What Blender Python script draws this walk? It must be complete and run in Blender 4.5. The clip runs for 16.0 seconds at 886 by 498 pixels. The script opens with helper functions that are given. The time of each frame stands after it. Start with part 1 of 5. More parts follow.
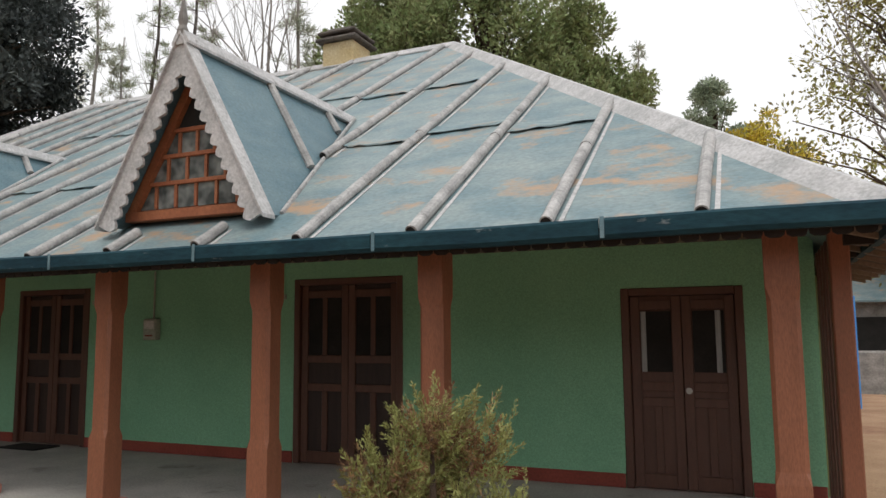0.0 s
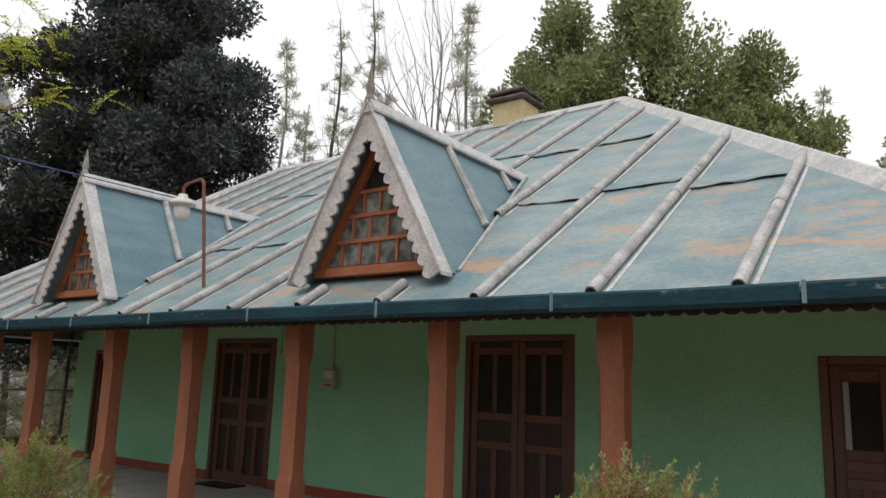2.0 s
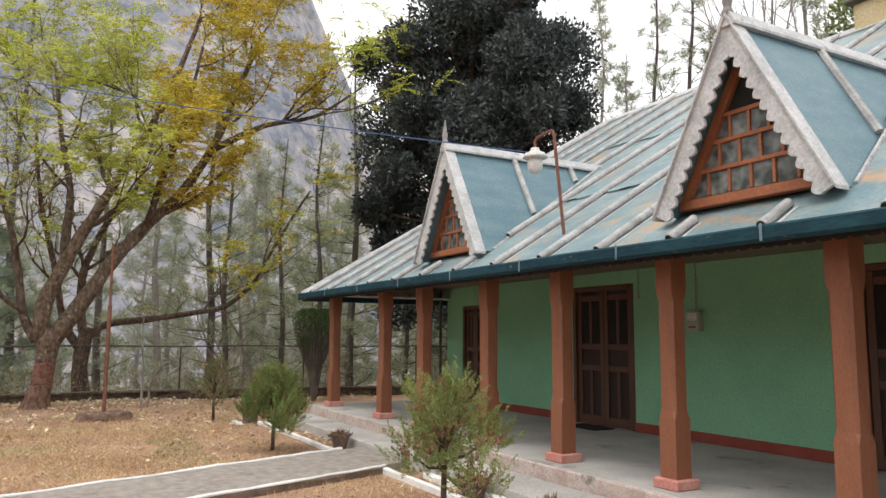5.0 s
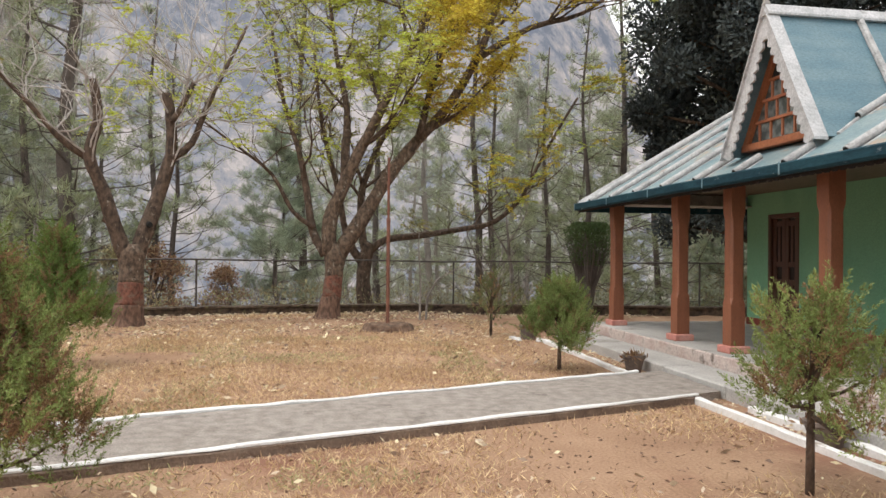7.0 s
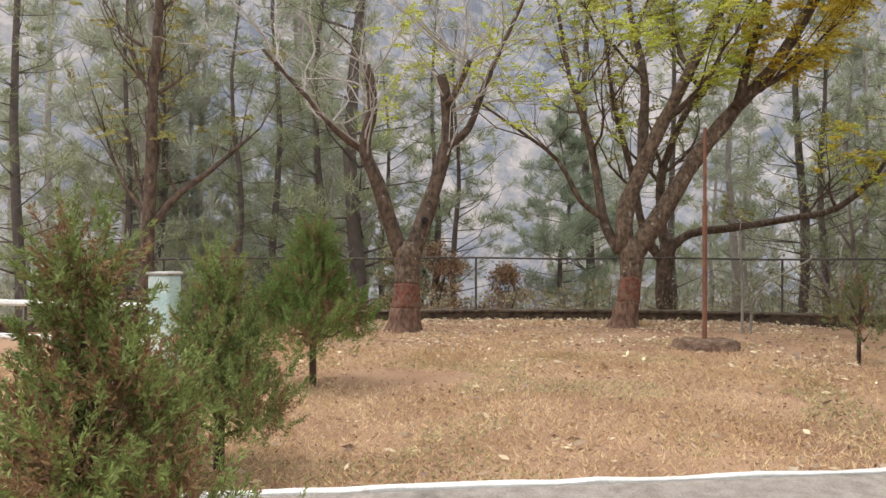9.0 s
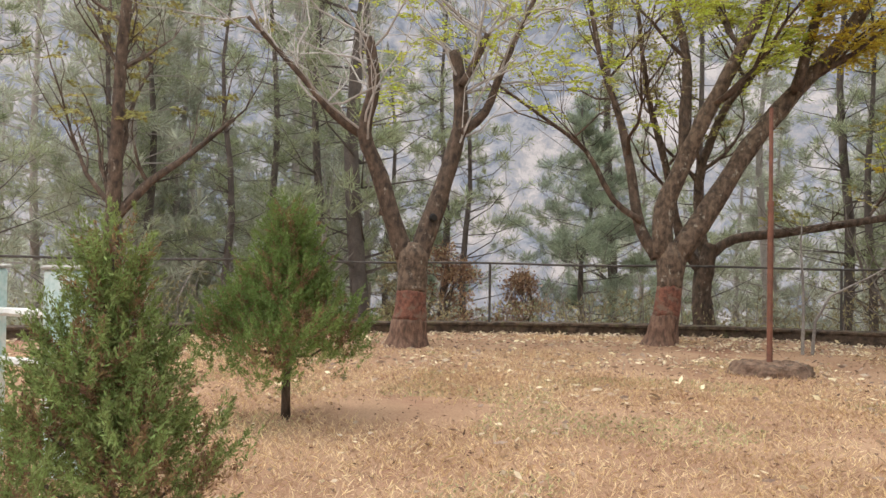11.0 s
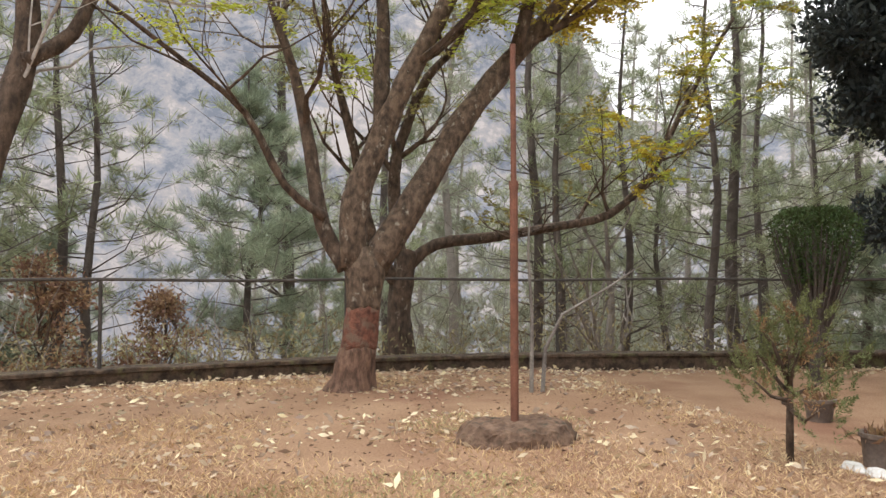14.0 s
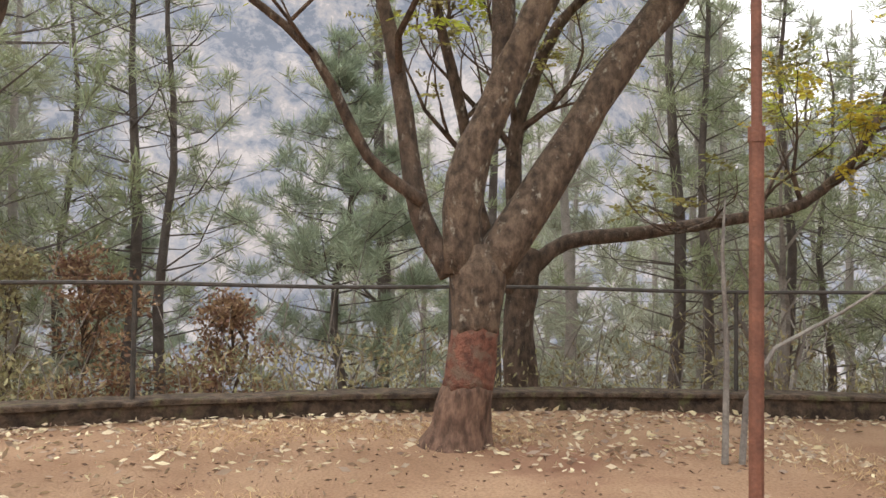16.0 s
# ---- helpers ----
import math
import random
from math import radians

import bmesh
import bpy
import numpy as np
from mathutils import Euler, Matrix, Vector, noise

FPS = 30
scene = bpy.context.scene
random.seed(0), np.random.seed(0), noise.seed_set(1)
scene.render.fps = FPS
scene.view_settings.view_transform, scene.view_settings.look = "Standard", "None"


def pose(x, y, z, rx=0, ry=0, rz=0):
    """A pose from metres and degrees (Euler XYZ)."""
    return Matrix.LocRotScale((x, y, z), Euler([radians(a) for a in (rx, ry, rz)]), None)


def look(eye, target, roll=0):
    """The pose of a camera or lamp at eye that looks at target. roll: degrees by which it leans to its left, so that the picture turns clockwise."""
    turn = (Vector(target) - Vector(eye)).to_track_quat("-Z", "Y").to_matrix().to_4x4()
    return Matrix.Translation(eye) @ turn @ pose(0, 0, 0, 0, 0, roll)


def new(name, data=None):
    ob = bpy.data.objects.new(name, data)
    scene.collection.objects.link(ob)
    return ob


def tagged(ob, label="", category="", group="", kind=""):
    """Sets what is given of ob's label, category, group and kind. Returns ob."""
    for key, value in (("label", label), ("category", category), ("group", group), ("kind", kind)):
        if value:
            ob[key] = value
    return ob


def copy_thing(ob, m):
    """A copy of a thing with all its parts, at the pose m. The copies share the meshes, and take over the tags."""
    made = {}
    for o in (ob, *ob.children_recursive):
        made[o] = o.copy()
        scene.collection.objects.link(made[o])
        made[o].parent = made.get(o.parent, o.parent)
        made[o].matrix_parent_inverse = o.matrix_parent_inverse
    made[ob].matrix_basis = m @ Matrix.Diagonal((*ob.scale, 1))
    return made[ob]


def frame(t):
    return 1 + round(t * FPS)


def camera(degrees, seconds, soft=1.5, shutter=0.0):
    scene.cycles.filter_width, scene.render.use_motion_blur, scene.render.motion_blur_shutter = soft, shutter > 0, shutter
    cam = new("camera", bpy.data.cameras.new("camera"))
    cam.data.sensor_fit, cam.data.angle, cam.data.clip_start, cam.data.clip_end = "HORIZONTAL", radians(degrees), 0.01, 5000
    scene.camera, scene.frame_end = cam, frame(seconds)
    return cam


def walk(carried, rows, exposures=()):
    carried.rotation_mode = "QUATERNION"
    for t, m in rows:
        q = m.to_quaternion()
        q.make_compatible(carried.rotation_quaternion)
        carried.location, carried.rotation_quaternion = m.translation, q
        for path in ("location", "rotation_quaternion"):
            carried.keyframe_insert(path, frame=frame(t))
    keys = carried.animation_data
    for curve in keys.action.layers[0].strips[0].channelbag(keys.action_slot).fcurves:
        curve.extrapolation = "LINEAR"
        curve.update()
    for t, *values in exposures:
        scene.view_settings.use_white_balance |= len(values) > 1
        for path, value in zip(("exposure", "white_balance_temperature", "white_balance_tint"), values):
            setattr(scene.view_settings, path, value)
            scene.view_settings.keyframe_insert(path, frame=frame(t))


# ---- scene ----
cam = camera(62.1, 16.0)
PATH = [
    (0, (0.384, 1.042, 1.814), (-0.401, 2.869, 2.033), -0.5),
    (0.5, (0.366, 1.034, 1.838), (-0.493, 2.816, 2.125), -0.1),
    (1, (0.344, 1.024, 1.855), (-0.578, 2.767, 2.185), 0.4),
    (1.5, (0.307, 1.021, 1.858), (-0.756, 2.677, 2.21), 1.3),
    (2, (0.285, 0.987, 1.853), (-0.87, 2.58, 2.211), 1.9),
    (2.5, (0.265, 0.957, 1.848), (-0.99, 2.472, 2.204), 2.4),
    (3, (0.232, 0.95, 1.844), (-1.102, 2.399, 2.196), 2.5),
    (3.2, (0.223, 0.933, 1.831), (-1.151, 2.344, 2.181), 2.6),
    (5.3, (-0.078, 0.716, 1.615), (-1.864, 1.597, 1.799), -0.2),
    (5.5, (-0.157, 0.702, 1.597), (-1.973, 1.531, 1.732), -0.7),
    (6, (-0.429, 0.692, 1.544), (-2.324, 1.328, 1.619), -0.8),
    (6.5, (-0.78, 0.792, 1.548), (-2.734, 1.218, 1.593), -0.6),
    (7, (-1.255, 0.746, 1.49), (-3.228, 1.075, 1.508), 0.5),
    (7.5, (-1.78, 0.708, 1.456), (-3.779, 0.774, 1.455), 0.2),
    (8, (-2.401, 0.682, 1.497), (-4.397, 0.558, 1.495), 0.2),
    (8.5, (-3.018, 0.576, 1.53), (-5.01, 0.401, 1.531), 0.3),
    (9, (-3.678, 0.519, 1.523), (-5.633, 0.097, 1.525), 0.1),
    (9.2, (-3.895, 0.504, 1.546), (-5.83, -0.003, 1.552), -0.1),
    (11.3, (-5.793, 0.051, 1.39), (-7.747, -0.372, 1.43), 0.8),
    (11.5, (-6.042, 0.064, 1.404), (-8.0, -0.34, 1.449), 0.6),
    (11.9, (-6.599, 0.052, 1.399), (-8.592, -0.114, 1.442), 0.6),
    (12, (-6.775, 0.035, 1.394), (-8.774, -0.002, 1.448), 0.7),
    (12.5, (-7.409, 0.061, 1.427), (-9.397, 0.267, 1.493), 0.5),
    (13, (-8.022, 0.1, 1.448), (-9.998, 0.395, 1.522), 0.5),
    (13.5, (-8.689, 0.102, 1.427), (-10.653, 0.469, 1.499), 0.5),
    (13.9, (-9.193, 0.144, 1.395), (-11.147, 0.563, 1.462), -0.3),
    (14, (-9.35, 0.191, 1.398), (-11.306, 0.599, 1.471), 0.0),
    (14.5, (-10.014, 0.213, 1.397), (-11.971, 0.62, 1.463), 0.0),
    (15, (-10.656, 0.226, 1.409), (-12.624, 0.572, 1.477), 0.5),
    (15.5, (-11.303, 0.235, 1.381), (-13.289, 0.456, 1.466), 0.9),
    (16, (-11.957, 0.364, 1.496), (-13.951, 0.496, 1.561), 0.9),
]
EXPOSE = [(0, 0.42), (3.2, 0.52), (5.3, 0.97), (8, 0.99), (11.3, 1.14), (12, 1.12), (15, 1.13), (16, 1.22)]
walk(cam, [(t, look(eye, target, roll)) for t, eye, target, roll in PATH], EXPOSE)

# ---- world and light: bright overcast sky ----
world = bpy.data.worlds.new("world")
scene.world = world
world.use_nodes = True
wn = world.node_tree
sky = wn.nodes.new("ShaderNodeTexSky")
sky.sky_type, sky.sun_disc = "NISHITA", False
sky.sun_elevation, sky.sun_rotation = radians(66), radians(200)
sky.air_density, sky.dust_density, sky.ozone_density = 1.0, 6.0, 1.0
soft_sky = wn.nodes.new("ShaderNodeHueSaturation")
soft_sky.inputs["Saturation"].default_value = 0.22
wn.links.new(sky.outputs[0], soft_sky.inputs["Color"])
cloud = wn.nodes.new("ShaderNodeMix")
cloud.data_type = "RGBA"
cloud.inputs["Factor"].default_value = 0.82
cloud.inputs["B"].default_value = (7.4, 7.4, 7.5, 1)
wn.links.new(soft_sky.outputs[0], cloud.inputs["A"])
wn.links.new(cloud.outputs["Result"], wn.nodes["Background"].inputs[0])
wn.nodes["Background"].inputs[1].default_value = 0.12

sun = new("sun", bpy.data.lights.new("sun", "SUN"))
sun.data.energy, sun.data.angle, sun.data.color = 0.6, radians(20), (1.0, 0.95, 0.88)
sun.matrix_world = look((-5, -3.5, 18), (-8, 4, 0))

# ---- materials ----
def surf(name, a, b, scale=3.0, rough=0.8, bump=0.0, fine=40.0, metal=0.0, c=None, c_scale=1.0, c_low=0.55, stretch=(1, 1, 1), vary=0.0, spec=0.5):
    """Two-tone noise surface with fine grain, an optional third tone in patches, and bump."""
    m = bpy.data.materials.new(name)
    m.use_nodes = True
    t = m.node_tree
    n, ln = t.nodes, t.links
    bsdf = n["Principled BSDF"]
    tc = n.new("ShaderNodeTexCoord")
    mp = n.new("ShaderNodeMapping")
    mp.inputs["Scale"].default_value = stretch
    ln.new(tc.outputs["Object"], mp.inputs[0])
    n1 = n.new("ShaderNodeTexNoise")
    n1.inputs["Scale"].default_value, n1.inputs["Detail"].default_value = scale, 6
    n2 = n.new("ShaderNodeTexNoise")
    n2.inputs["Scale"].default_value, n2.inputs["Detail"].default_value = fine, 4
    ln.new(mp.outputs[0], n1.inputs["Vector"])
    ln.new(mp.outputs[0], n2.inputs["Vector"])
    r1 = n.new("ShaderNodeValToRGB")
    r1.color_ramp.elements[0].position, r1.color_ramp.elements[1].position = 0.35, 0.65
    r1.color_ramp.elements[0].color, r1.color_ramp.elements[1].color = (*a, 1), (*b, 1)
    ln.new(n1.outputs["Fac"], r1.inputs[0])
    mix = n.new("ShaderNodeMix")
    mix.data_type, mix.blend_type = "RGBA", "OVERLAY"
    mix.inputs["Factor"].default_value = 0.45
    ln.new(r1.outputs[0], mix.inputs["A"])
    ln.new(n2.outputs["Fac"], mix.inputs["B"])
    last = mix.outputs["Result"]
    if c:
        n3 = n.new("ShaderNodeTexNoise")
        n3.inputs["Scale"].default_value, n3.inputs["Detail"].default_value = c_scale, 8
        n3.inputs["Roughness"].default_value = 0.65
        ln.new(mp.outputs[0], n3.inputs["Vector"])
        r3 = n.new("ShaderNodeValToRGB")
        r3.color_ramp.elements[0].position, r3.color_ramp.elements[1].position = c_low, c_low + 0.12
        ln.new(n3.outputs["Fac"], r3.inputs[0])
        m3 = n.new("ShaderNodeMix")
        m3.data_type = "RGBA"
        m3.inputs["B"].default_value = (*c, 1)
        ln.new(r3.outputs[0], m3.inputs["Factor"])
        ln.new(last, m3.inputs["A"])
        last = m3.outputs["Result"]
    if vary:
        oi = n.new("ShaderNodeObjectInfo") if vary > 0 else n.new("ShaderNodeNewGeometry")
        hs = n.new("ShaderNodeHueSaturation")
        mr = n.new("ShaderNodeMapRange")
        mr.inputs["To Min"].default_value, mr.inputs["To Max"].default_value = 1 - abs(vary), 1 + abs(vary)
        ln.new(oi.outputs["Random" if vary > 0 else "Random Per Island"], mr.inputs["Value"])
        ln.new(mr.outputs[0], hs.inputs["Value"])
        mh = n.new("ShaderNodeMapRange")
        mh.inputs["To Min"].default_value, mh.inputs["To Max"].default_value = 0.5 - abs(vary) * 0.06, 0.5 + abs(vary) * 0.06
        ln.new(oi.outputs["Random" if vary > 0 else "Random Per Island"], mh.inputs["Value"])
        ln.new(mh.outputs[0], hs.inputs["Hue"])
        ln.new(last, hs.inputs["Color"])
        last = hs.outputs[0]
    ln.new(last, bsdf.inputs["Base Color"])
    bsdf.inputs["Roughness"].default_value, bsdf.inputs["Metallic"].default_value = rough, metal
    bsdf.inputs["Specular IOR Level"].default_value = spec
    if bump:
        bp = n.new("ShaderNodeBump")
        bp.inputs["Strength"].default_value, bp.inputs["Distance"].default_value = bump, 0.02
        add = n.new("ShaderNodeMath")
        ln.new(n1.outputs["Fac"], add.inputs[0])
        ln.new(n2.outputs["Fac"], add.inputs[1])
        ln.new(add.outputs[0], bp.inputs["Height"])
        ln.new(bp.outputs[0], bsdf.inputs["Normal"])
    return m


def leafy(name, a, b, thin=0.35, vary=0.35):
    """Leaf surface: tone changes from leaf to leaf, some light comes through."""
    m = surf(name, a, b, 0.9, 0.65, 0, 12, vary=-vary, spec=0.25)
    t = m.node_tree
    bsdf = t.nodes["Principled BSDF"]
    tr = t.nodes.new("ShaderNodeBsdfTranslucent")
    mx = t.nodes.new("ShaderNodeMixShader")
    mx.inputs[0].default_value = thin
    src = bsdf.inputs["Base Color"].links[0].from_socket
    t.links.new(src, tr.inputs["Color"])
    t.links.new(bsdf.outputs[0], mx.inputs[1])
    t.links.new(tr.outputs[0], mx.inputs[2])
    t.links.new(mx.outputs[0], t.nodes["Material Output"].inputs[0])
    return m


GREEN = surf("green_limewash", (0.225, 0.475, 0.295), (0.255, 0.52, 0.325), 1.2, 0.85, 0.03, 90, c=(0.20, 0.425, 0.262), c_scale=0.8, c_low=0.60)
SKIRT = surf("red_skirting_paint", (0.24, 0.045, 0.03), (0.30, 0.06, 0.04), 3, 0.7, 0.1)
COLUMN = surf("orange_brown_paint", (0.215, 0.080, 0.041), (0.270, 0.101, 0.053), 2.5, 0.55, 0.1, 50, stretch=(3, 3, 0.6), c=(0.20, 0.07, 0.035), c_scale=4, c_low=0.66)
PANELWOOD = surf("near_black_panel_paint", (0.024, 0.013, 0.011), (0.038, 0.02, 0.016), 5, 0.55, 0.1, 60, stretch=(4, 4, 0.5))
DOORWOOD = surf("dark_brown_paint", (0.098, 0.042, 0.028), (0.125, 0.055, 0.036), 4, 0.5, 0.1, 60, stretch=(4, 4, 0.5))
FRAMEWOOD = surf("dormer_orange_paint", (0.30, 0.10, 0.045), (0.37, 0.135, 0.06), 4, 0.6, 0.1)
# Eave timber coloured near black: the shade under the roof is put in.
EAVEWOOD = surf("eave_boards_shade_black", (0.010, 0.007, 0.006), (0.019, 0.012, 0.009), 3, 0.9, 0.2, stretch=(1, 6, 1))
CEILBOARD = surf("brown_ceiling_boards", (0.16, 0.12, 0.085), (0.22, 0.165, 0.12), 3, 0.85, 0.2, stretch=(1, 6, 1))
ROOF = surf("faded_blue_green_sheet", (0.124, 0.205, 0.230), (0.224, 0.284, 0.285), 1.7, 0.5, 0.12, 22, c=(0.40, 0.255, 0.15), c_scale=1.5, c_low=0.545, stretch=(1.1, 1.6, 1.6), metal=0.0, spec=0.6)
DORMERSHEET = surf("dormer_blue_sheet", (0.10, 0.185, 0.225), (0.15, 0.235, 0.265), 2, 0.5, 0.08, 30, stretch=(1, 1, 3))
RIB = surf("weathered_white_rib", (0.30, 0.295, 0.29), (0.47, 0.46, 0.45), 6, 0.7, 0.2, 40, c=(0.17, 0.16, 0.15), c_scale=7, c_low=0.60)
BARGE = surf("weathered_white_board", (0.42, 0.42, 0.42), (0.56, 0.55, 0.55), 5, 0.75, 0.2, 40, c=(0.28, 0.27, 0.26), c_scale=9, c_low=0.60)
GUTTER = surf("chipped_teal_paint", (0.010, 0.036, 0.052), (0.016, 0.055, 0.072), 4, 0.8, 0.2, 30, c=(0.42, 0.45, 0.45), c_scale=7, c_low=0.63, stretch=(0.5, 1.5, 1.5), spec=0.2)
# Near black: the mat's own colour, painted shade in hollows, openings and panes.
DARK = surf("dark_mat_and_hollow_shade", (0.012, 0.011, 0.010), (0.02, 0.018, 0.016), 4, 0.9)
CONCRETE = surf("worn_concrete", (0.36, 0.342, 0.318), (0.47, 0.448, 0.418), 1.6, 0.9, 0.3, 45, c=(0.20, 0.18, 0.155), c_scale=1.4, c_low=0.60)
PATHTOP = surf("path_concrete", (0.255, 0.218, 0.188), (0.36, 0.315, 0.275), 9, 0.95, 1.0, 55, c=(0.16, 0.135, 0.115), c_scale=2.6, c_low=0.58)
KERBSIDE = surf("soil_stained_concrete", (0.15, 0.105, 0.078), (0.24, 0.175, 0.13), 5, 0.95, 0.6, 40)
PLINTH = surf("stained_plinth", (0.44, 0.33, 0.29), (0.58, 0.50, 0.45), 4, 0.9, 0.5, 40, c=(0.15, 0.11, 0.09), c_scale=4, c_low=0.54)
PINK = surf("pink_block_paint", (0.50, 0.20, 0.16), (0.58, 0.30, 0.25), 6, 0.8, 0.15, 40, c=(0.30, 0.16, 0.12), c_scale=6, c_low=0.6)
WHITE = surf("white_limewash", (0.68, 0.67, 0.64), (0.80, 0.79, 0.77), 5, 0.9, 0.3, 40, c=(0.36, 0.31, 0.26), c_scale=5, c_low=0.60)
CREAM = surf("stained_cream_plaster", (0.55, 0.43, 0.23), (0.62, 0.52, 0.33), 3, 0.9, 0.2, 30, c=(0.22, 0.19, 0.15), c_scale=2, c_low=0.58)
SOOT = surf("sooty_stone", (0.075, 0.063, 0.056), (0.15, 0.13, 0.115), 5, 0.9, 0.4)
BARK = surf("brown_bark", (0.048, 0.033, 0.024), (0.150, 0.102, 0.072), 13, 0.95, 1.0, 60, c=(0.40, 0.355, 0.285), c_scale=9, c_low=0.60, stretch=(1, 1, 0.6))
TANBARK = surf("lichened_tan_bark", (0.062, 0.043, 0.031), (0.205, 0.143, 0.10), 14, 0.95, 1.0, 60, c=(0.46, 0.42, 0.345), c_scale=10, c_low=0.59, stretch=(1, 1, 0.7))
FOOTBARK = surf("warm_foot_bark", (0.085, 0.048, 0.033), (0.245, 0.145, 0.10), 17, 0.95, 1.0, 60, c=(0.055, 0.04, 0.03), c_scale=6, c_low=0.60, stretch=(1, 1, 0.4))
TWIGBARK = surf("pale_grey_twig", (0.33, 0.30, 0.275), (0.50, 0.465, 0.43), 6, 0.95, 0.3, 40)
PALEBARK = surf("pale_bark", (0.17, 0.15, 0.135), (0.30, 0.27, 0.24), 5, 0.95, 0.5, 40)
REDBAND = surf("red_ochre_band", (0.11, 0.045, 0.032), (0.26, 0.11, 0.072), 16, 0.95, 1.0, 60, c=(0.19, 0.125, 0.09), c_scale=7, c_low=0.49)
PINEBARK = surf("pine_bark", (0.085, 0.07, 0.062), (0.13, 0.108, 0.095), 5, 0.95, 0.6, 40)
# Bark of distant trees, paled so that the colour carries the haze.
FARBARK = surf("far_bark_haze_tint", (0.29, 0.262, 0.24), (0.37, 0.338, 0.312), 4, 0.95)
RUST = surf("rusty_red_iron", (0.15, 0.062, 0.04), (0.22, 0.09, 0.055), 8, 0.75, 0.3, 60, c=(0.15, 0.075, 0.05), c_scale=9, c_low=0.58)
IRON = surf("dark_iron", (0.05, 0.045, 0.04), (0.09, 0.075, 0.065), 9, 0.7, 0.1)
MOSSWALL = surf("mossy_dark_wall", (0.040, 0.027, 0.019), (0.135, 0.092, 0.062), 9, 0.95, 1.0, 40, c=(0.13, 0.12, 0.055), c_scale=5, c_low=0.55)
SOIL = surf("dry_lawn_soil", (0.305, 0.188, 0.12), (0.405, 0.265, 0.172), 1.1, 1.0, 0.9, 45, c=(0.255, 0.136, 0.092), c_scale=0.35, c_low=0.54, spec=0.1)
VALLEY = surf("valley_slope", (0.20, 0.17, 0.12), (0.27, 0.24, 0.17), 0.05, 1.0, 0, 1.5, spec=0.1)
GRASS = leafy("dry_grass", (0.52, 0.355, 0.205), (0.66, 0.485, 0.31), 0.2, 0.30)
GREENGRASS = leafy("pale_green_grass", (0.34, 0.335, 0.16), (0.45, 0.42, 0.22), 0.2, 0.3)
STRAW = leafy("fallen_leaf", (0.48, 0.375, 0.26), (0.64, 0.53, 0.39), 0.1, 0.5)
POTCLAY = surf("weathered_pot", (0.12, 0.09, 0.075), (0.19, 0.15, 0.125), 7, 0.9, 0.3)
TEAL = surf("pale_teal_paint", (0.42, 0.58, 0.56), (0.66, 0.70, 0.68), 4, 0.85, 0.2, 40, c=(0.70, 0.70, 0.66), c_scale=4, c_low=0.5)
ENAMEL = surf("grey_enamel", (0.52, 0.51, 0.48), (0.60, 0.59, 0.56), 6, 0.5)
PLASTIC = surf("cream_plastic", (0.34, 0.36, 0.30), (0.38, 0.40, 0.33), 6, 0.5)
CURTAIN = surf("pale_curtain", (0.30, 0.31, 0.31), (0.40, 0.41, 0.41), 9, 0.9, 0.1, stretch=(6, 1, 0.3))
BLUEPAINT = surf("bright_blue_paint", (0.04, 0.22, 0.60), (0.06, 0.27, 0.68), 4, 0.6)
STONE = surf("grey_stone_wall", (0.20, 0.19, 0.18), (0.32, 0.30, 0.28), 4, 0.95, 0.5, 20)
CABLE = surf("blue_cable", (0.06, 0.10, 0.25), (0.07, 0.12, 0.28), 4, 0.6)

CONIFER = leafy("conifer_green", (0.165, 0.215, 0.07), (0.29, 0.335, 0.115), 0.3, 0.45)
SPROUT = leafy("yellow_green_conifer", (0.24, 0.25, 0.085), (0.36, 0.36, 0.15), 0.3, 0.4)
CONIFERDRY = leafy("conifer_bronze", (0.24, 0.145, 0.078), (0.33, 0.205, 0.115), 0.3, 0.4)
SAPLEAF = leafy("sapling_green", (0.13, 0.15, 0.06), (0.21, 0.225, 0.10), 0.3, 0.4)
YELLOWLEAF = leafy("yellow_leaf", (0.58, 0.43, 0.055), (0.55, 0.47, 0.085), 0.45, 0.3)
LIMELEAF = leafy("lime_leaf", (0.44, 0.49, 0.07), (0.54, 0.55, 0.12), 0.45, 0.3)
OLIVELEAF = leafy("olive_leaf", (0.26, 0.25, 0.09), (0.36, 0.31, 0.12), 0.4, 0.4)
DARKLEAF = leafy("dark_evergreen_leaf", (0.054, 0.067, 0.069), (0.092, 0.108, 0.100), 0.15, 0.5)
BAMBOOLEAF = leafy("broad_green_leaf", (0.19, 0.235, 0.10), (0.35, 0.385, 0.185), 0.35, 0.45)
NEEDLE = leafy("pine_needle", (0.25, 0.285, 0.165), (0.37, 0.40, 0.25), 0.4, 0.35)
SOFTNEEDLE = leafy("young_pine_needle", (0.29, 0.345, 0.245), (0.40, 0.45, 0.335), 0.45, 0.3)
HEDGELEAF = leafy("clipped_hedge_leaf", (0.055, 0.085, 0.030), (0.10, 0.14, 0.05), 0.2, 0.45)
BRIGHTCONIFER = leafy("bright_conifer_green", (0.125, 0.185, 0.05), (0.22, 0.285, 0.085), 0.3, 0.4)
# Needles of distant pines, with haze mixed into the green.
FARNEEDLE = leafy("far_needle_haze_tint", (0.37, 0.395, 0.30), (0.48, 0.495, 0.395), 0.35, 0.25)
RUSTLEAF = leafy("rusty_leaf", (0.22, 0.135, 0.085), (0.32, 0.20, 0.125), 0.3, 0.4)
SCRUB = leafy("valley_scrub", (0.24, 0.225, 0.115), (0.34, 0.285, 0.17), 0.3, 0.45)


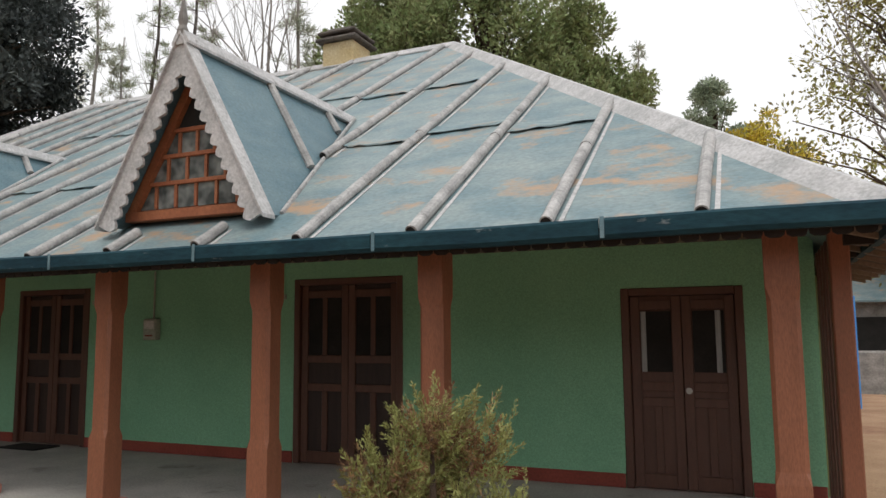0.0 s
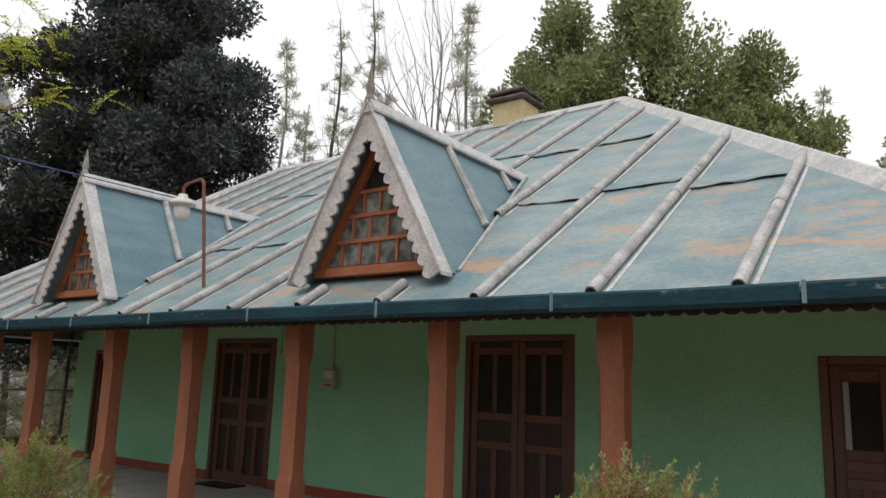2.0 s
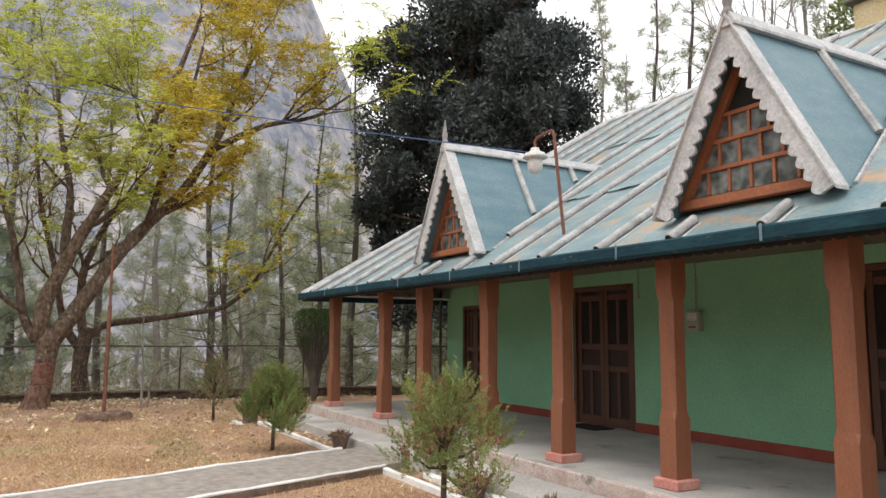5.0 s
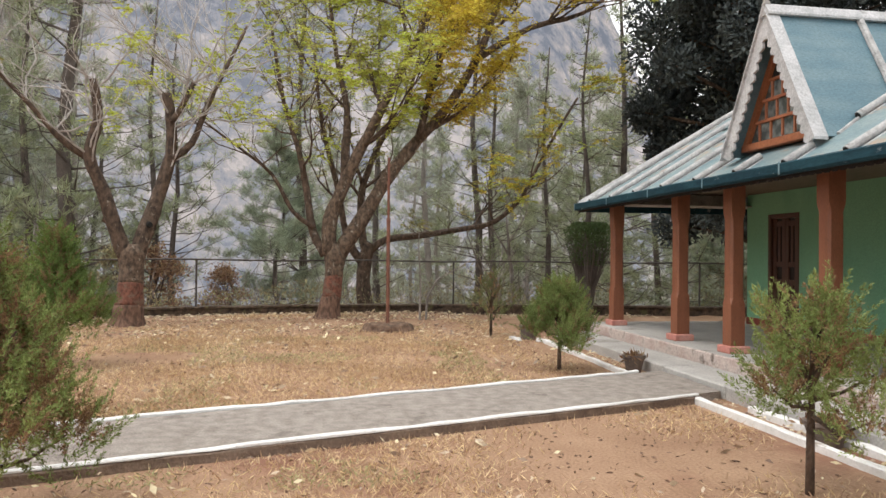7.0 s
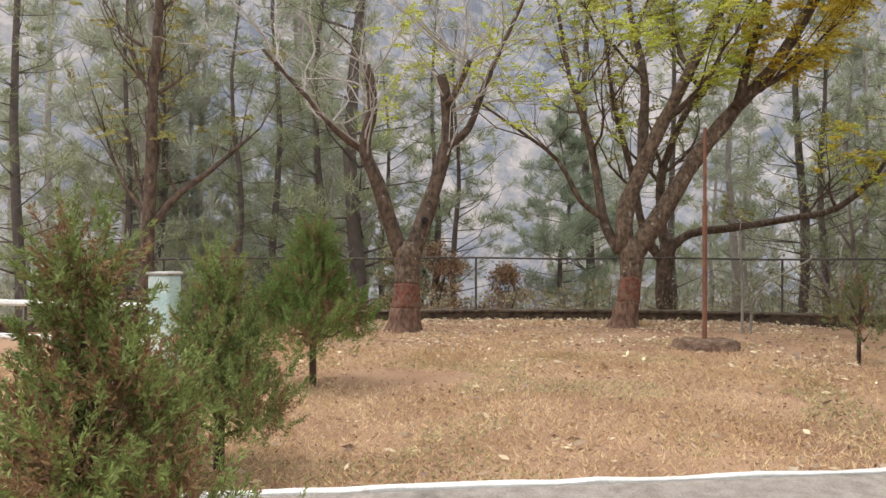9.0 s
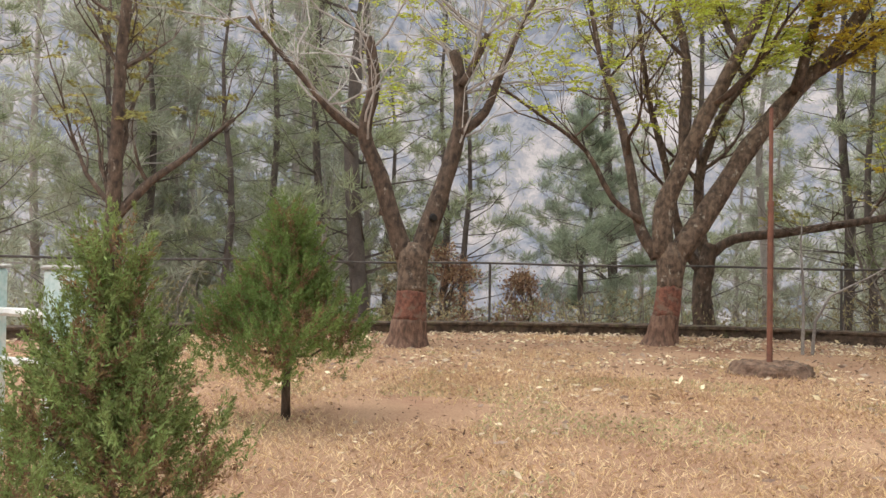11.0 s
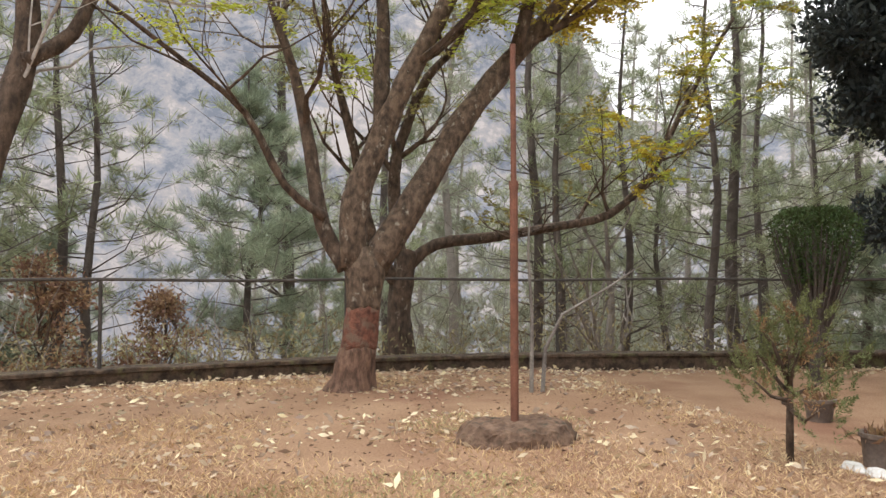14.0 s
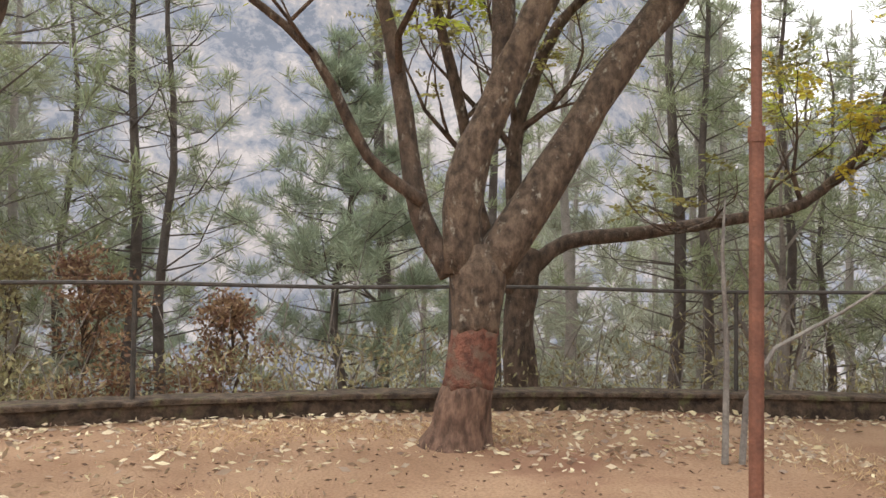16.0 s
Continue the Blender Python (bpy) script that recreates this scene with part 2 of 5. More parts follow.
def glass():
    m = bpy.data.materials.new("dusty_window_glass")
    m.use_nodes = True
    b = m.node_tree.nodes["Principled BSDF"]
    b.inputs["Base Color"].default_value = (0.10, 0.115, 0.11, 1)
    b.inputs["Roughness"].default_value = 0.22
    nz = m.node_tree.nodes.new("ShaderNodeTexNoise")
    nz.inputs["Scale"].default_value = 7
    rp = m.node_tree.nodes.new("ShaderNodeValToRGB")
    rp.color_ramp.elements[0].color, rp.color_ramp.elements[1].color = (0.06, 0.07, 0.068, 1), (0.26, 0.28, 0.27, 1)
    rp.color_ramp.elements[0].position, rp.color_ramp.elements[1].position = 0.4, 0.7
    tc = m.node_tree.nodes.new("ShaderNodeTexCoord")
    m.node_tree.links.new(tc.outputs["Object"], nz.inputs["Vector"])
    m.node_tree.links.new(nz.outputs["Fac"], rp.inputs[0])
    m.node_tree.links.new(rp.outputs[0], b.inputs["Base Color"])
    return m


GLASS = glass()


# ---- mesh building ----
class Geo:
    """Collects vertices and faces of one mesh."""

    def __init__(self):
        self.v, self.f = [], []

    def box(self, x0, x1, y0, y1, z0, z1, e=0.0):
        """A box; e: chamfer of its edges."""
        x0, x1, y0, y1, z0, z1 = min(x0, x1), max(x0, x1), min(y0, y1), max(y0, y1), min(z0, z1), max(z0, z1)
        if e <= 0:
            k = len(self.v)
            self.v += [(x, y, z) for z in (z0, z1) for y in (y0, y1) for x in (x0, x1)]
            self.f += [[k + i for i in q] for q in ((0, 2, 3, 1), (4, 5, 7, 6), (0, 1, 5, 4), (2, 6, 7, 3), (0, 4, 6, 2), (1, 3, 7, 5))]
            return self
        e = min(e, (x1 - x0) / 3, (y1 - y0) / 3, (z1 - z0) / 3)
        rings = []
        for z, o in ((z0, e), (z0 + e, 0), (z1 - e, 0), (z1, e)):
            rings.append([(x0 + o + e * (o == 0), y0 + o, z), (x1 - o - e * (o == 0), y0 + o, z), (x1 - o, y0 + o + e * (o == 0), z), (x1 - o, y1 - o - e * (o == 0), z),
                          (x1 - o - e * (o == 0), y1 - o, z), (x0 + o + e * (o == 0), y1 - o, z), (x0 + o, y1 - o - e * (o == 0), z), (x0 + o, y0 + o + e * (o == 0), z)])
        return self.rings(rings)

    def rings(self, rings, cap=True):
        k, n = len(self.v), len(rings[0])
        for r in rings:
            self.v += [tuple(p) for p in r]
        for i in range(len(rings) - 1):
            for j in range(n):
                a, b = k + i * n + j, k + i * n + (j + 1) % n
                self.f.append([a, b, b + n, a + n])
        if cap:
            self.f.append([k + j for j in reversed(range(n))])
            self.f.append([k + (len(rings) - 1) * n + j for j in range(n)])
        return self

    def tube(self, pts, rads, n=8, rough=0.0, rng=None):
        pts = [Vector(p) for p in pts]
        if not isinstance(rads, (list, tuple)):
            rads = [rads] * len(pts)
        rings = []
        side = None
        for i, p in enumerate(pts):
            d = (pts[min(i + 1, len(pts) - 1)] - pts[max(i - 1, 0)]).normalized()
            if side is None:
                side = d.orthogonal().normalized()
            side = (side - d * side.dot(d)).normalized()
            up = d.cross(side)
            rings.append([p + (side * math.cos(2 * math.pi * j / n) + up * math.sin(2 * math.pi * j / n)) * rads[i] * (1 + (rng.uniform(-rough, rough) if rng else 0)) for j in range(n)])
        return self.rings(rings)

    def poly(self, pts):
        k = len(self.v)
        self.v += [tuple(p) for p in pts]
        self.f.append(list(range(k, k + len(pts))))
        return self

    def prism(self, pts, off):
        """A flat outline given thickness along off."""
        k, n, o = len(self.v), len(pts), Vector(off)
        self.v += [tuple(p) for p in pts] + [tuple(Vector(p) + o) for p in pts]
        self.f.append(list(range(k, k + n)))
        self.f.append([k + n + j for j in reversed(range(n))])
        for j in range(n):
            a, b = k + j, k + (j + 1) % n
            self.f.append([b, a, a + n, b + n])
        return self


def link(name, geo, material, smooth=False, fix=True):
    me = bpy.data.meshes.new(name)
    me.from_pydata([tuple(v) for v in geo.v], [], geo.f)
    if fix:
        bm = bmesh.new()
        bm.from_mesh(me)
        bmesh.ops.recalc_face_normals(bm, faces=bm.faces)
        bm.to_mesh(me)
        bm.free()
    me.materials.append(material)
    if smooth:
        me.shade_smooth()
    return new(name, me)


def part(name, geo, material, parent, label="", smooth=False, fix=True):
    """One mesh object under a thing or a part."""
    ob = link(name, geo, material, smooth, fix)
    ob.parent = parent
    ob.matrix_parent_inverse = Matrix.Translation(-parent.location) if parent.type == "EMPTY" else Matrix.Identity(4)
    if label:
        ob["label"] = label
    return ob


def thing(name, base, label, category, group=""):
    e = new(name)
    e.location = base
    e.empty_display_size = 0.1
    return tagged(e, label, category, group)


def setting(name, geo, material, label="", smooth=False, category=""):
    return tagged(link(name, geo, material, smooth), label, category, kind="structure")


def blades(origins, ways, lengths, widths, rng, droop=0.0):
    """Thin leaf blades as pairs of triangles: one four-sided blade for each origin."""
    o, w = np.asarray(origins, float), np.asarray(ways, float)
    n = len(o)
    w /= np.linalg.norm(w, axis=1)[:, None] + 1e-9
    r = rng.normal(size=(n, 3))
    s = np.cross(w, r)
    s /= np.linalg.norm(s, axis=1)[:, None] + 1e-9
    ln, wd = np.asarray(lengths).reshape(-1, 1) * np.ones((n, 1)), np.asarray(widths).reshape(-1, 1) * np.ones((n, 1))
    mid = o + w * ln * 0.5
    tip = o + w * ln
    tip[:, 2] -= droop * ln[:, 0]
    v = np.stack([o, mid + s * wd, tip, mid - s * wd], axis=1).reshape(-1, 3)
    g = Geo()
    g.v, g.f = v.tolist(), np.arange(4 * n).reshape(-1, 4).tolist()
    return g


def foliage(name, geo, material, parent, label=""):
    return part(name, geo, material, parent, label, fix=False)


def grow(g, rng, p, d, length, radius, depth, tips, bend=0.25, rise=0.1, kids=(2, 3), n=6, mid=None):
    """A limb that bends and splits; ends of the twigs go into tips."""
    pts, rads = [Vector(p)], [radius]
    d = Vector(d).normalized()
    steps = 4 if depth else 3
    for i in range(steps):
        d = (d + Vector((rng.uniform(-bend, bend), rng.uniform(-bend, bend), rng.uniform(-bend, bend) + rise))).normalized()
        pts.append(pts[-1] + d * length / steps)
        rads.append(radius * (1 - 0.55 * (i + 1) / steps))
        if mid is not None and depth <= 1:
            mid.append((pts[-1], d.copy()))
    g.tube(pts, rads, n)
    if depth == 0:
        tips.append((pts[-1], d))
        return
    for _ in range(rng.randint(*kids)):
        i = rng.randint(1, steps)
        side = Vector((rng.uniform(-1, 1), rng.uniform(-1, 1), rng.uniform(-0.4, 0.8)))
        grow(g, rng, pts[i], (d + side * 0.9).normalized(), length * rng.uniform(0.55, 0.8), rads[i] * 0.65, depth - 1, tips, bend, rise, kids, max(3, n - 2), mid)
    grow(g, rng, pts[-1], d, length * 0.7, rads[-1], depth - 1, tips, bend, rise, kids, max(3, n - 2), mid)

# ---- ground ----
rg = random.Random(4)
WALL_LINE = [(-8, -22), (-12.2, -14), (-15.4, -8.9), (-18.0, -5.2), (-19.3, -2.2), (-19.95, 1.5), (-19.8, 5.0), (-19.1, 9.0), (-17.8, 14), (-15, 21), (-9, 30)]


def wall_x(y):
    """The boundary's x for a given y."""
    for (xa, ya), (xb, yb) in zip(WALL_LINE, WALL_LINE[1:]):
        if ya <= y <= yb:
            return xa + (xb - xa) * (y - ya) / (yb - ya)
    return -8 if y < -22 else -9


def lawn_rise(x, y):
    """The lawn beyond the path lies almost flush with the kerb."""
    return 0.05 * np.clip((-9.70 + 0.345 * (4.56 - y) - x - 0.1) / 1.5, 0, 1) * np.clip((4.3 - y) / 0.6, 0, 1)


def ground_z(x, y):
    """Level garden, falling away beyond the boundary, rising to the far mountain."""
    d = wall_x(y) - x
    if d < 0.4:
        return 0.012 * noise.noise(Vector((x * 0.6, y * 0.6, 0))) + float(lawn_rise(x, y))
    drop = min(d - 0.4, 130)
    z = -0.42 * drop - 0.0006 * drop * drop + 0.6 * noise.noise(Vector((x * 0.08, y * 0.08, 3)))
    return z


gx = sorted(set([-1500, -700, -400, -250, -160, -110] + list(range(-80, -24, 4)) + [-24 + 0.8 * i for i in range(40)] + list(range(8, 60, 6)) + [90, 160, 400, 900]))
gy = sorted(set([-1200, -600, -300, -150] + list(range(-80, -16, 6)) + [-16 + 0.8 * i for i in range(58)] + list(range(31, 90, 6)) + [150, 300, 700, 1400]))
g = Geo()
g.v = [(x, y, ground_z(x, y)) for y in gy for x in gx]
nx = len(gx)
g.f = [[j * nx + i, j * nx + i + 1, (j + 1) * nx + i + 1, (j + 1) * nx + i] for j in range(len(gy) - 1) for i in range(nx - 1)]
setting("ground", g, SOIL, "dry brown garden ground falling away to a valley", True, "ground")

# far mountain side, its haze painted in as blue-grey colour and a glow
g = Geo()
cols, rows = 120, 46
for j in range(rows):
    for i in range(cols):
        a = math.radians(176 - 150 * i / (cols - 1) + 75)
        f = j / (rows - 1)
        crest = 1.0 - 0.56 * max(0.0, min(1.0, (i / (cols - 1) - 0.575) / 0.06))
        r = 330 + 420 * f
        h = -90 + 560 * f * crest + 42 * f * noise.noise(Vector((i * 0.16, j * 0.12, 0))) + 16 * noise.noise(Vector((i * 0.5, j * 0.45, 7)))
        g.v.append((-8 + r * math.cos(a), 4 + r * math.sin(a), h))
g.f = [[j * cols + i, j * cols + i + 1, (j + 1) * cols + i + 1, (j + 1) * cols + i] for j in range(rows - 1) for i in range(cols - 1)]


def haze():
    m = bpy.data.materials.new("mountain_painted_haze")
    m.use_nodes = True
    t = m.node_tree
    b = t.nodes["Principled BSDF"]
    tc = t.nodes.new("ShaderNodeTexCoord")
    nz, n2 = t.nodes.new("ShaderNodeTexNoise"), t.nodes.new("ShaderNodeTexNoise")
    nz.inputs["Scale"].default_value, nz.inputs["Detail"].default_value, nz.inputs["Roughness"].default_value = 0.05, 10, 0.74
    n2.inputs["Scale"].default_value, n2.inputs["Detail"].default_value = 0.008, 3
    rp = t.nodes.new("ShaderNodeValToRGB")
    # Ramp of blue-greys that already holds the haze.
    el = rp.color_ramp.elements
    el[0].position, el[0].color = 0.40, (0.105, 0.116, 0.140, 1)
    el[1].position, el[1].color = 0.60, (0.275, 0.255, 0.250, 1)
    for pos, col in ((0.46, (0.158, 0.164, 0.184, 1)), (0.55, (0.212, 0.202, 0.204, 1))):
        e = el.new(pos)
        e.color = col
    t.links.new(tc.outputs["Object"], nz.inputs["Vector"])
    t.links.new(tc.outputs["Object"], n2.inputs["Vector"])
    add = t.nodes.new("ShaderNodeMath")
    add.operation = "MULTIPLY_ADD"
    add.inputs[1].default_value, add.inputs[2].default_value = 0.4, -0.2
    sm = t.nodes.new("ShaderNodeMath")
    t.links.new(n2.outputs["Fac"], add.inputs[0])
    t.links.new(nz.outputs["Fac"], sm.inputs[0])
    t.links.new(add.outputs[0], sm.inputs[1])
    t.links.new(sm.outputs[0], rp.inputs[0])
    t.links.new(rp.outputs[0], b.inputs["Base Color"])
    # Faint emission lifts the slope the way haze would.
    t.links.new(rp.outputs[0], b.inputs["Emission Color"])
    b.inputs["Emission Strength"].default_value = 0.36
    b.inputs["Roughness"].default_value = 1.0
    b.inputs["Specular IOR Level"].default_value = 0.0
    return m


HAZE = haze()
setting("backdrop", g, HAZE, "mountain side with haze painted in as blue-grey", True, "mountain")
# unseen hills on the other sides, added to block light from the low sky
g = Geo()
cols, rows = 70, 8
for j in range(rows):
    for i in range(cols):
        a, f = math.radians(250 + 172 * i / (cols - 1)), j / (rows - 1)
        low = min(1.0, (cols - 1 - i) / 16)
        r = 130 + 120 * f
        g.v.append((-6 + r * math.cos(a), 2 + r * math.sin(a), -6 + (30 * low + 10) * f * (1 + 0.25 * noise.noise(Vector((i * 0.25, j * 0.3, 11)))) ))
g.f = [[j * cols + i, j * cols + i + 1, (j + 1) * cols + i + 1, (j + 1) * cols + i] for j in range(rows - 1) for i in range(cols - 1)]
setting("backdrop_hills", g, surf("sky_block_hill", (0.12, 0.13, 0.11), (0.18, 0.185, 0.16), 0.05, 1.0, 0, 0.6, spec=0.0), "unseen ring of dark hills added to block the low sky", True, "hill")

# ---- path, kerbs and slabs ----
PZ = 0.085


def kerb_l(y):
    return -9.70 + 0.345 * (4.56 - y)


def kerb_r(y):
    return -8.32 + 0.335 * (4.56 - y)


def strip(g, pts, width, z0, z1, wob=0.012, seed=1):
    """A low kerb along a line, with an uneven top."""
    r = random.Random(seed)
    out = []
    for (xa, ya), (xb, yb) in zip(pts, pts[1:]):
        n = max(2, int(math.hypot(xb - xa, yb - ya) / 0.25))
        out += [(xa + (xb - xa) * i / n, ya + (yb - ya) * i / n) for i in range(n)]
    out.append(pts[-1])
    rings = []
    for i, (x, y) in enumerate(out):
        xa, ya = out[max(i - 1, 0)]
        xb, yb = out[min(i + 1, len(out) - 1)]
        l = math.hypot(xb - xa, yb - ya) or 1
        nx_, ny_ = -(yb - ya) / l, (xb - xa) / l
        w = width / 2 + r.uniform(-wob, wob)
        t = z1 + r.uniform(-wob, wob) * 0.6
        rings.append([(x + nx_ * w, y + ny_ * w, z0), (x + nx_ * w, y + ny_ * w, t - 0.012), (x + nx_ * (w - 0.012), y + ny_ * (w - 0.012), t),
                      (x - nx_ * (w - 0.012), y - ny_ * (w - 0.012), t), (x - nx_ * w, y - ny_ * w, t - 0.012), (x - nx_ * w, y - ny_ * w, z0)])
    return g.rings(rings)


g = Geo()
ys = [4.93, 3.6, 2.4, 1.2, 0, -1.2, -2.4, -3.6, -5, -6.5, -8, -10]
rings = []
for y in ys:
    rings.append([(kerb_l(y), y, -0.1), (kerb_r(y), y, -0.1), (kerb_r(y), y, PZ), ((kerb_l(y) + kerb_r(y)) / 2, y, PZ + 0.01), (kerb_l(y), y, PZ)])
g.rings(rings)
setting("path", g, PATHTOP, "worn grey concrete garden path between white kerbs", category="path")
g = strip(Geo(), [(kerb_l(y) - 0.045, y) for y in (4.58, 2, -1, -4, -10)], 0.05, -0.1, PZ + 0.022, seed=2)
setting("kerb", g, WHITE, "white limewashed path kerb", category="kerb")
g = strip(Geo(), [(kerb_r(y) + 0.045, y) for y in (4.58, 2, -1, -4, -10)], 0.05, PZ - 0.005, PZ + 0.018, seed=3)
setting("kerb", g, WHITE, "white limewashed path kerb", category="kerb")
g = strip(Geo(), [(kerb_r(y) + 0.040, y) for y in (4.50, 2, -1, -4, -10)], 0.075, -0.1, PZ - 0.008, wob=0.008, seed=9)
setting("kerb_side", g, KERBSIDE, "soil-stained bare concrete side of the path", category="kerb")
for k, (xa, xb) in enumerate(((-13.45, kerb_l(4.56) - 0.09), (kerb_r(4.56) + 0.09, 1.6))):
    g = strip(Geo(), [(xa, 4.56), (xb, 4.54)], 0.065, -0.1, 0.07, seed=5 + k)
    setting("kerb", g, WHITE, "white limewashed kerb edging a flower bed", category="kerb")
g = strip(Geo(), [(-7.8, 4.88), (-5.0, 4.88)], 0.10, -0.1, 0.07, wob=0.02, seed=7)
setting("kerb", g, WHITE, "broken white edging beside the slabs", category="kerb")

# slab walk in front of the veranda: one slab after another
for i in range(11):
    xa = -14.1 + i * 1.42
    g = Geo().box(xa + 0.012, xa + 1.408, 4.96, 5.545, -0.1, 0.15 + rg.uniform(-0.006, 0.006), 0.015)
    setting("pavement_slab", g, CONCRETE, "worn concrete paving slab before the veranda", category="paving slab")
g = Geo().box(-4.98, -3.85, 4.40, 4.945, -0.1, 0.10, 0.015)
setting("pavement_slab", g, CONCRETE, "concrete slab bridging the flower bed", category="paving slab")

# ---- boundary wall and fence ----
def along(line, step):
    """Points at even steps along a line, with the way there."""
    out, left = [], 0.0
    for (xa, ya), (xb, yb) in zip(line, line[1:]):
        l = math.hypot(xb - xa, yb - ya)
        d = left
        while d < l:
            out.append((xa + (xb - xa) * d / l, ya + (yb - ya) * d / l, (xb - xa) / l, (yb - ya) / l))
            d += step
        left = d - l
    return out


def smooth_line(line, k=3):
    for _ in range(k):
        nl = [line[0]]
        for (xa, ya), (xb, yb) in zip(line, line[1:]):
            nl += [(0.75 * xa + 0.25 * xb, 0.75 * ya + 0.25 * yb), (0.25 * xa + 0.75 * xb, 0.25 * ya + 0.75 * yb)]
        line = nl + [line[-1]]
    return line


FENCE = smooth_line(WALL_LINE[1:-1])
g = strip(Geo(), FENCE, 0.30, -0.5, 0.20, wob=0.02, seed=11)
setting("wall_boundary", g, MOSSWALL, "low mossy dark boundary wall", category="wall")
g = strip(Geo(), [(x + 0.02, y) for x, y in FENCE], 0.36, 0.204, 0.25, wob=0.02, seed=12)
setting("wall_coping", g, MOSSWALL, "mossy stone coping of the boundary wall", category="wall")
fence = thing("pipe_fence", (-19.9, 1.5, 0.25), "thin dark iron pipe fence standing on the low boundary wall", "fence")
pts = along(FENCE, 0.6)
part("rail", Geo().tube([(x, y, 1.345 + 0.012 * math.sin(i * 0.9)) for i, (x, y, a, b) in enumerate(pts)], 0.021, 6), IRON, fence)
arc = along(FENCE, 0.05)
start = min(range(len(arc)), key=lambda i: abs(arc[i][1] + 2.1)) % 63
for x, y, a, b in arc[start::63]:
    part("post", Geo().tube([(x, y, 0.24), (x, y, 1.34)], 0.024, 6), IRON, fence)
mesh_wire = Geo()
for i, (x, y, a, b) in enumerate(along(FENCE, 0.2)):
    if y < -1 or y > 12:
        continue
    for s in (-1, 1):
        mesh_wire.tube([(x, y, 0.26), (x + a * s * 1.0, y + b * s * 1.0, 1.32)], 0.0009, 3)
part("wire_mesh", mesh_wire, IRON, fence, "thin sagging wire netting")

# ---- the house ----
EAVE_Y, EAVE_Z, SLOPE = 5.40, 2.44, 0.61
XL, XR, RIDGE_Y = -14.1, 1.05, 12.4
RIDGE_Z = EAVE_Z + SLOPE * (RIDGE_Y - EAVE_Y)
APEX_R, APEX_L = -4.25, -12.9
FLOOR = 0.31


def roof_z(y):
    return EAVE_Z + SLOPE * (y - EAVE_Y)


house = thing("bungalow", (-6.5, 10, 0), "green bungalow with a faded blue sheet-metal roof and a columned veranda", "house")
# outer walls
DOORS = [(-12.80, -11.98, 2.24), (-9.34, -7.97, 2.42), (-4.66, -3.24, 2.42), (-0.87, 0.24, 2.20)]
xw = -13.44
for a, b, top in DOORS + [(0.84, 0.84, 2.62)]:
    part("front_wall", Geo().box(xw, a, 8.34, 8.56, FLOOR - 0.02, 2.62), GREEN, house, "green limewashed front wall")
    if b > a:
        part("over_door", Geo().box(a, b, 8.34, 8.56, top, 2.62), GREEN, house)
    xw = b
x = -13.44
for k, (a, b, top) in enumerate(DOORS + [(0.84, 0.84, 0)]):
    if a - x > 0.05:
        part("skirting", Geo().box(x, a - 0.005, 8.325, 8.338, FLOOR, FLOOR + 0.13, 0.004), SKIRT, house, "dark red painted skirting")
    x = b + 0.005
part("side_wall", Geo().box(0.62, 0.84, 8.57, 16.4, FLOOR - 0.02, 2.62), GREEN, house)
part("side_wall", Geo().box(-13.44, -13.22, 8.57, 16.4, FLOOR - 0.02, 2.62), GREEN, house)
part("back_wall", Geo().box(-13.44, 0.84, 16.41, 16.6, FLOOR - 0.02, 2.62), GREEN, house)
# Unseen wall whose dark colour stands for an unlit room.
part("inner_dark", Geo().box(-13.2, 0.6, 9.6, 9.7, FLOOR, 2.6), DARK, house, "unseen room wall, coloured dark as if unlit")
part("plinth", Geo().box(-14.05, 1.0, 5.56, 17.2, -0.1, FLOOR - 0.004, 0.02), PLINTH, house, "stained pinkish plinth edge")
part("veranda_floor", Geo().box(-14.03, 0.98, 5.575, 8.33, FLOOR - 0.02, FLOOR, 0.006), CONCRETE, house, "smooth grey cement veranda floor")
part("veranda_ceiling", Geo().box(-14.0, 0.95, 5.97, 8.6, 2.625, 2.65), CEILBOARD, house, "brown boarded veranda ceiling")
part("eave_beam", Geo().box(-13.7, 0.75, 5.80, 5.96, 2.45, 2.62, 0.01), EAVEWOOD, house, "timber beam over the columns, coloured near black for shade")
part("end_beam", Geo().box(-13.72, -13.58, 5.97, 8.3, 2.42, 2.62, 0.01), RIB, house, "pale end beam")
part("corner_pipe", Geo().tube([(-13.52, 8.22, FLOOR), (-13.52, 8.22, 2.6)], 0.03, 6), IRON, house)

